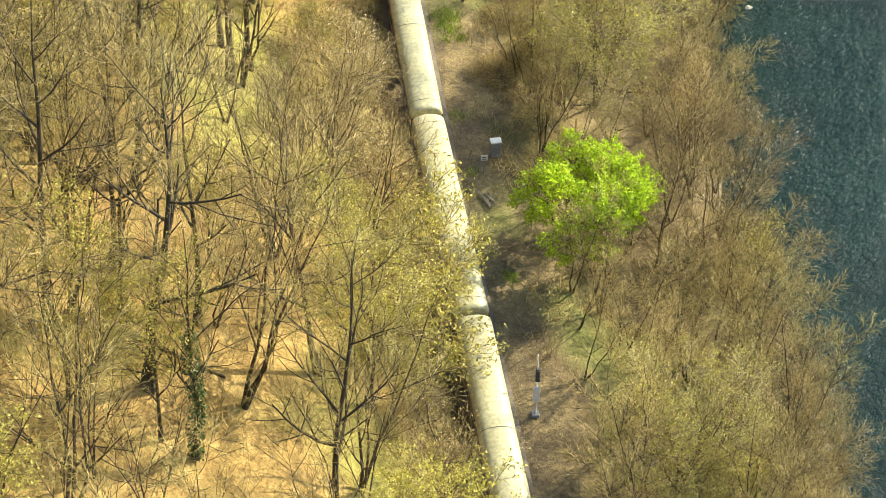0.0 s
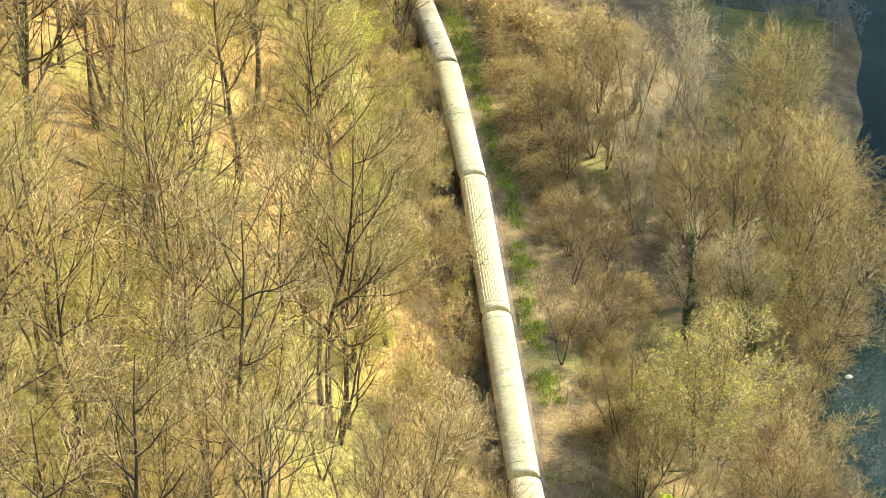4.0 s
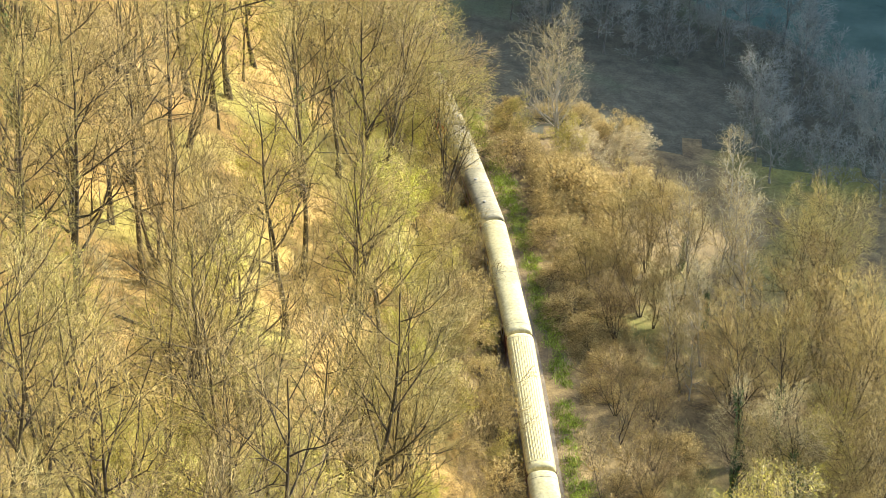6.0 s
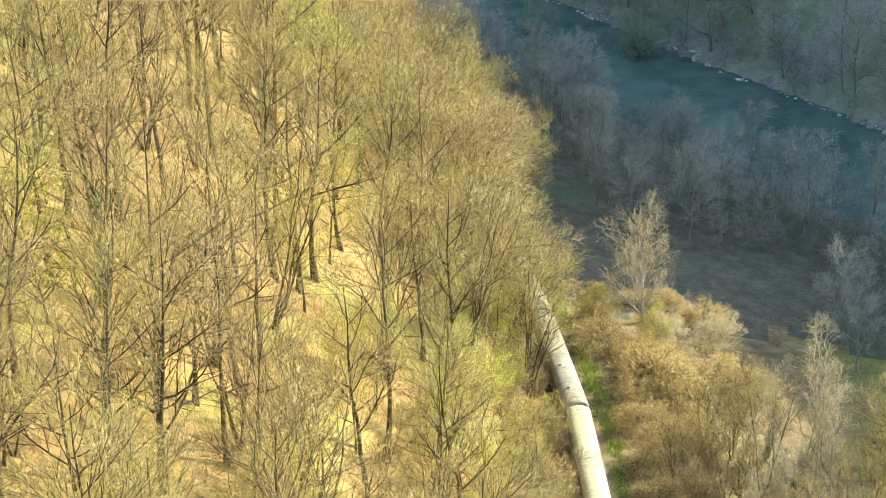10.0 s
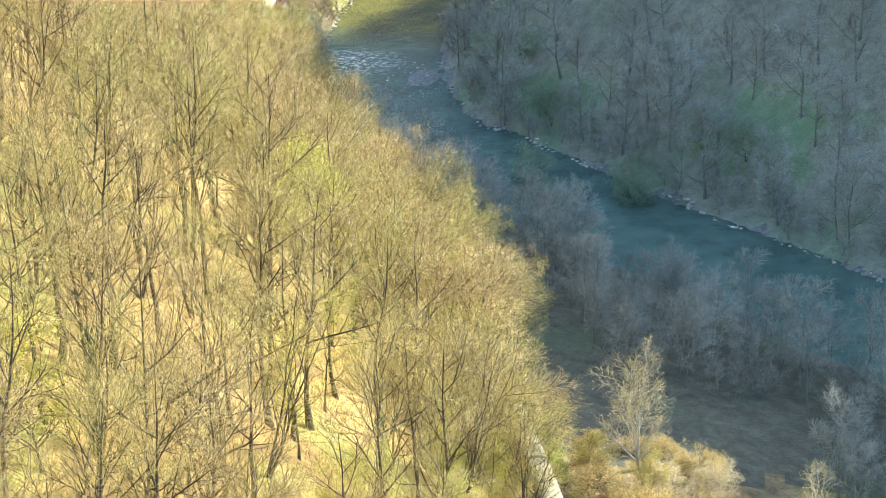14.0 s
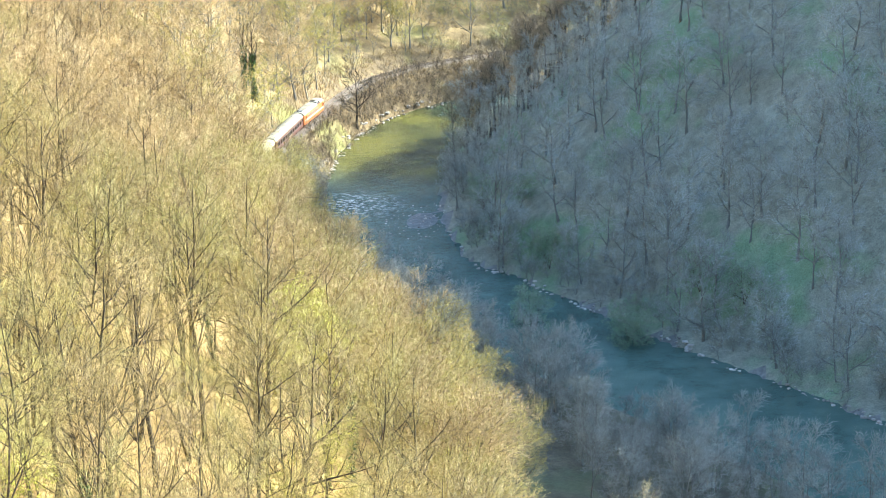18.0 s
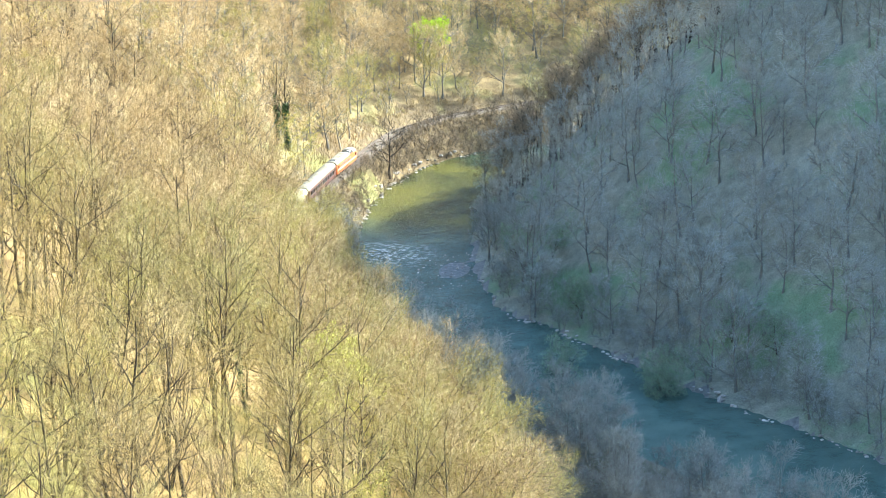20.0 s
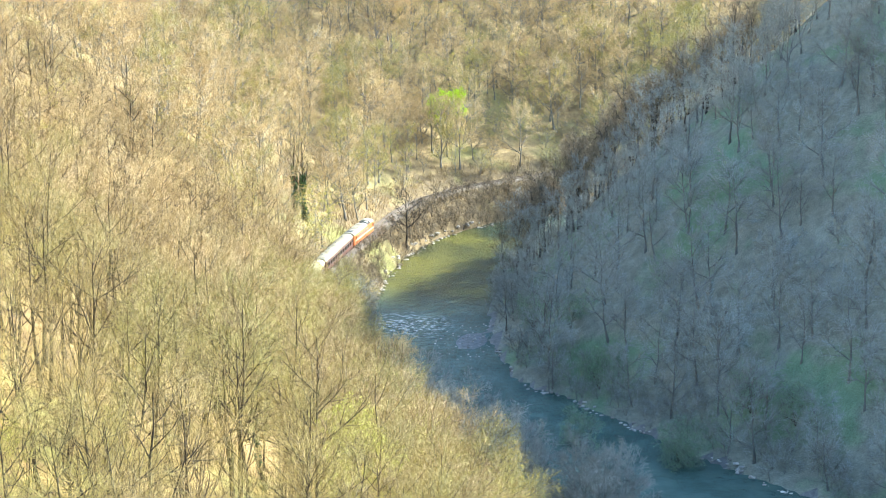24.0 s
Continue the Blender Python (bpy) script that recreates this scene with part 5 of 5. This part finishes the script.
    for sy in (1, -1):
        part("side_stripe", box(bmesh.new(), (14.6, 0.03, 0.22), (-0.2, sy * 1.482, 1.9)), WHITE_PAINT, root, "white painted stripe")
        for x in np.linspace(-4.5, 2.5, 6):
            g = part("side_grille", box(bmesh.new(), (0.95, 0.04, 0.6), (x, sy * 1.475, 2.6), 0.01), GREY_METAL, root)
            for k in range(4):
                part("louvre", box(bmesh.new(), (0.85, 0.03, 0.05), (x, sy * 1.505, 2.4 + k * 0.13)), DARK_GREY, g)
    for x in (-h + 3.2, h - 3.2):
        b = put("bogie", BOGIE, root, Matrix.Translation((x, 0, 0)))
        for wx in (-1.3, 0, 1.3):
            for sy in (0.75, -0.75):
                put("wheel", WHEEL, b, Matrix.Translation((wx, sy, 0.46)))
    part("fuel_tank", box(bmesh.new(), (4.0, 2.3, 0.7), (0, 0, 0.68), 0.08), DARK_GREY, root)
    return root


loco = engine()
grey_coach = coach(ROOF_GREY, False, "railway coach with weathered grey roof and red sides")
cream_coach = coach(ROOF_CREAM, False, "railway coach with pale cream roof and red sides")
rib_coach = coach(ROOF_BRIGHT, True, "railway coach with ribbed pale yellow roof and red sides")
s0 = arc_of(246)
loco.matrix_basis = on_line(s0 + 0.6, s0 + 17.0)
for k, c in enumerate((grey_coach, cream_coach, rib_coach)):
    c.matrix_basis = on_line(s0 - 24.7 * k - 24.25, s0 - 24.7 * k - 0.25)
for k in (3, 4, 5):
    copy_thing(cream_coach, on_line(s0 - 24.7 * k - 24.25, s0 - 24.7 * k - 0.25))
# the front of the same train, added again where it stands later
s1 = arc_of(496)
copy_thing(loco, on_line(s1 + 0.6, s1 + 17.0))
copy_thing(grey_coach, on_line(s1 - 24.25, s1 - 0.25))
copy_thing(cream_coach, on_line(s1 - 24.7 - 24.25, s1 - 24.7 - 0.25))


# ---- beside the line ----
def stand(ob, x, y, turn=0.0, z=None):
    ob.location, ob.rotation_euler = (x, y, height(x, y) - 0.03 if z is None else z), (0, 0, turn)
    return ob


sig = tagged(new("railway_signal"), "slim colour-light signal post with black head beside the railway", "signal")
part("post", cyl(bmesh.new(), 0.09, 0.06, 6.4, Matrix.Translation((0, 0, 3.2)), 12), WHITE_PAINT, sig, "white painted steel post")
part("base_block", box(bmesh.new(), (0.6, 0.6, 0.3), (0, 0, 0.12), 0.04), GREY_METAL, sig)
head = part("signal_head", box(bmesh.new(), (0.34, 0.26, 1.3), (0.02, -0.22, 4.5), 0.06), DARK_GREY, sig, "black signal head")
for k in range(3):
    o = part("lens", cyl(bmesh.new(), 0.10, 0.10, 0.05, Matrix.Rotation(math.pi / 2, 4, "X"), 14), LAMP_RED if k == 0 else PANE, head)
    o.matrix_basis = Matrix.Translation((0.02, -0.36, 4.9 - 0.38 * k))
    o = part("hood", cyl(bmesh.new(), 0.14, 0.12, 0.16, Matrix.Rotation(math.pi / 2, 4, "X"), 12), DARK_GREY, head)
    o.matrix_basis = Matrix.Translation((0.02, -0.33, 4.97 - 0.38 * k))
part("plate", box(bmesh.new(), (0.5, 0.04, 1.5), (0, -0.12, 2.4), 0.01), WHITE_PAINT, sig, "white enamel plate")
for k in range(9):
    part("rung", box(bmesh.new(), (0.36, 0.03, 0.03), (0, 0.14, 0.7 + 0.45 * k)), GREY_METAL, sig)
stand(sig, 7.1, 118.6, 0.1)

cab = tagged(new("relay_cabinet"), "grey metal relay cabinet with white lid beside the railway", "cabinet")
part("body", box(bmesh.new(), (0.8, 0.6, 1.5), (0, 0, 0.85), 0.03), GREY_METAL, cab)
part("lid", box(bmesh.new(), (0.95, 0.75, 0.14), (0, 0, 1.67), 0.04), WHITE_PAINT, cab, "white metal lid")
part("plinth", box(bmesh.new(), (0.9, 0.7, 0.2), (0, 0, 0.05), 0.02), GRAVEL, cab)
d = part("door", box(bmesh.new(), (0.66, 0.03, 1.3), (0, -0.31, 0.87), 0.01), GREY_METAL, cab)
part("handle", box(bmesh.new(), (0.04, 0.05, 0.18), (0.25, -0.34, 0.9), 0.01), DARK_GREY, d)
stand(cab, 4.4, 149.5, 0.2)


def lineside_sign(label):
    root = tagged(new("lineside_sign"), label, "sign", "signs along the railway")
    part("post", cyl(bmesh.new(), 0.04, 0.04, 2.0, Matrix.Translation((0, 0, 1.0)), 10), GREY_METAL, root)
    b = part("board", box(bmesh.new(), (0.6, 0.03, 0.6), (0, -0.06, 1.9), 0.01), WHITE_PAINT, root, "white enamel board with dark bars")
    for z in (1.78, 1.98):
        part("bar", box(bmesh.new(), (0.36, 0.02, 0.07), (0, -0.085, z)), DARK_GREY, b)
    return root


stand(lineside_sign("small white board on a grey post beside the railway"), 3.4, 146.8, 0.1)
stand(lineside_sign("small white board on a grey post in green grass"), -12.0, 248.0, 0.2)

# cut timber by the cabinet
rng = np.random.RandomState(91)
pile = tagged(new("timber_pile"), "small heap of broken boards on rough ground", "timber")
for k in range(5):
    o = part("board", box(bmesh.new(), (rng.uniform(1.2, 2.2), 0.16, 0.05), (0, 0, 0), 0.01), SLEEPER, pile)
    o.matrix_basis = Matrix.Translation((rng.uniform(-0.5, 0.5), rng.uniform(-0.5, 0.5), 0.1 + 0.06 * k)) @ Euler((0, rng.uniform(-0.1, 0.1), rng.uniform(0, 3))).to_matrix().to_4x4()
stand(pile, 3.9, 143.6)

# fallen trunks on the slope
for x, y, turn, L in ((-24, 130, 0.2, 7), (-30, 126, -0.4, 9), (-38, 168, 0.3, 8), (-18, 110, 0.1, 6), (-33, 111, 0.5, 8)):
    P = np.zeros((1, 6, 3))
    t = np.linspace(-0.5, 0.5, 6)
    P[0, :, 0], P[0, :, 1] = x + t * L * math.cos(turn), y + t * L * math.sin(turn)
    P[0, :, 2] = land(P[0, :, 0], P[0, :, 1]) + 0.12
    v, f = tubes(P, np.linspace(0.2, 0.1, 6)[None, :] * np.ones((1, 6)), 8)
    log = new("fallen_trunk", mesh_of("fallen_trunk", v, f, BARK, True))
    tagged(log, "dark fallen trunk lying in orange leaf litter", "log", "fallen trunks")


# ---- stones of the river ----
def stones(name, label, pts, size, mat, seed):
    rng = np.random.RandomState(seed)
    bm = bmesh.new()
    bmesh.ops.create_icosphere(bm, subdivisions=1, radius=1)
    base = np.array([v.co[:] for v in bm.verts])
    tri = np.array([[v.index for v in f.verts] for f in bm.faces])
    bm.free()
    vs, fs = [], []
    z = land(pts[0], pts[1])
    for k, (x, y, h) in enumerate(zip(pts[0], pts[1], z)):
        s = size * rng.uniform(0.35, 1.5) * np.array([rng.uniform(0.7, 1.4), rng.uniform(0.7, 1.4), rng.uniform(0.4, 0.8)])
        a = rng.uniform(0, 6.28)
        b = base * rng.uniform(0.75, 1.2, (len(base), 1)) * s
        b = np.stack([b[:, 0] * math.cos(a) - b[:, 1] * math.sin(a), b[:, 0] * math.sin(a) + b[:, 1] * math.cos(a), b[:, 2]], 1)
        vs.append(b + (x, y, max(h, WATER - 0.1) + 0.1 * size))
        fs.append(tri + k * len(base))
    return tagged(new(name, mesh_of(name, np.vstack(vs), np.vstack(fs), mat)), label, "stones", kind="stuff")


ROCK = grainy("pale_river_stone", [(0.3, (0.34, 0.32, 0.29)), (0.7, (0.55, 0.52, 0.47))], 0.5, 5.0, 0.85, relief=0.03, island=True)
ux, uy, _ = scatter(51, -80, 70, 290, 440, 1.1, lambda x, y: np.abs(-side(RIVER, x, y) - HALF - 0.4 - 0.8 * wave(x, y, 20, 61)) < 0.9 * (0.6 + wave(x, y, 17, 62)))
stones("river_stones", "pale rubble along the shaded river edge", (ux, uy), 0.36, ROCK, 52)
ux, uy, _ = scatter(53, -100, 0, 470, 580, 1.5, lambda x, y: np.abs(side(RIVER, x, y) - HALF - 0.2) < 1.2)
stones("river_stones", "pale boulders along the sunlit far river bank", (ux, uy), 0.5, ROCK, 54)
ux, uy, _ = scatter(55, -75, -40, 425, 478, 1.5, lambda x, y: ((x + 56) / 9.0) ** 2 + ((y - 447) / 17.0) ** 2 < 0.7)
stones("river_stones", "grey gravel bar with stones in the shallow river", (ux, uy), 0.22, ROCK, 56)
ux, uy, _ = scatter(57, 15, 45, 95, 215, 3.6, lambda x, y: np.abs(side(RIVER, x, y) - HALF + 0.3) < 1.9)
stones("river_stones", "scattered pale stones at the near river edge", (ux, uy), 0.26, ROCK, 58)
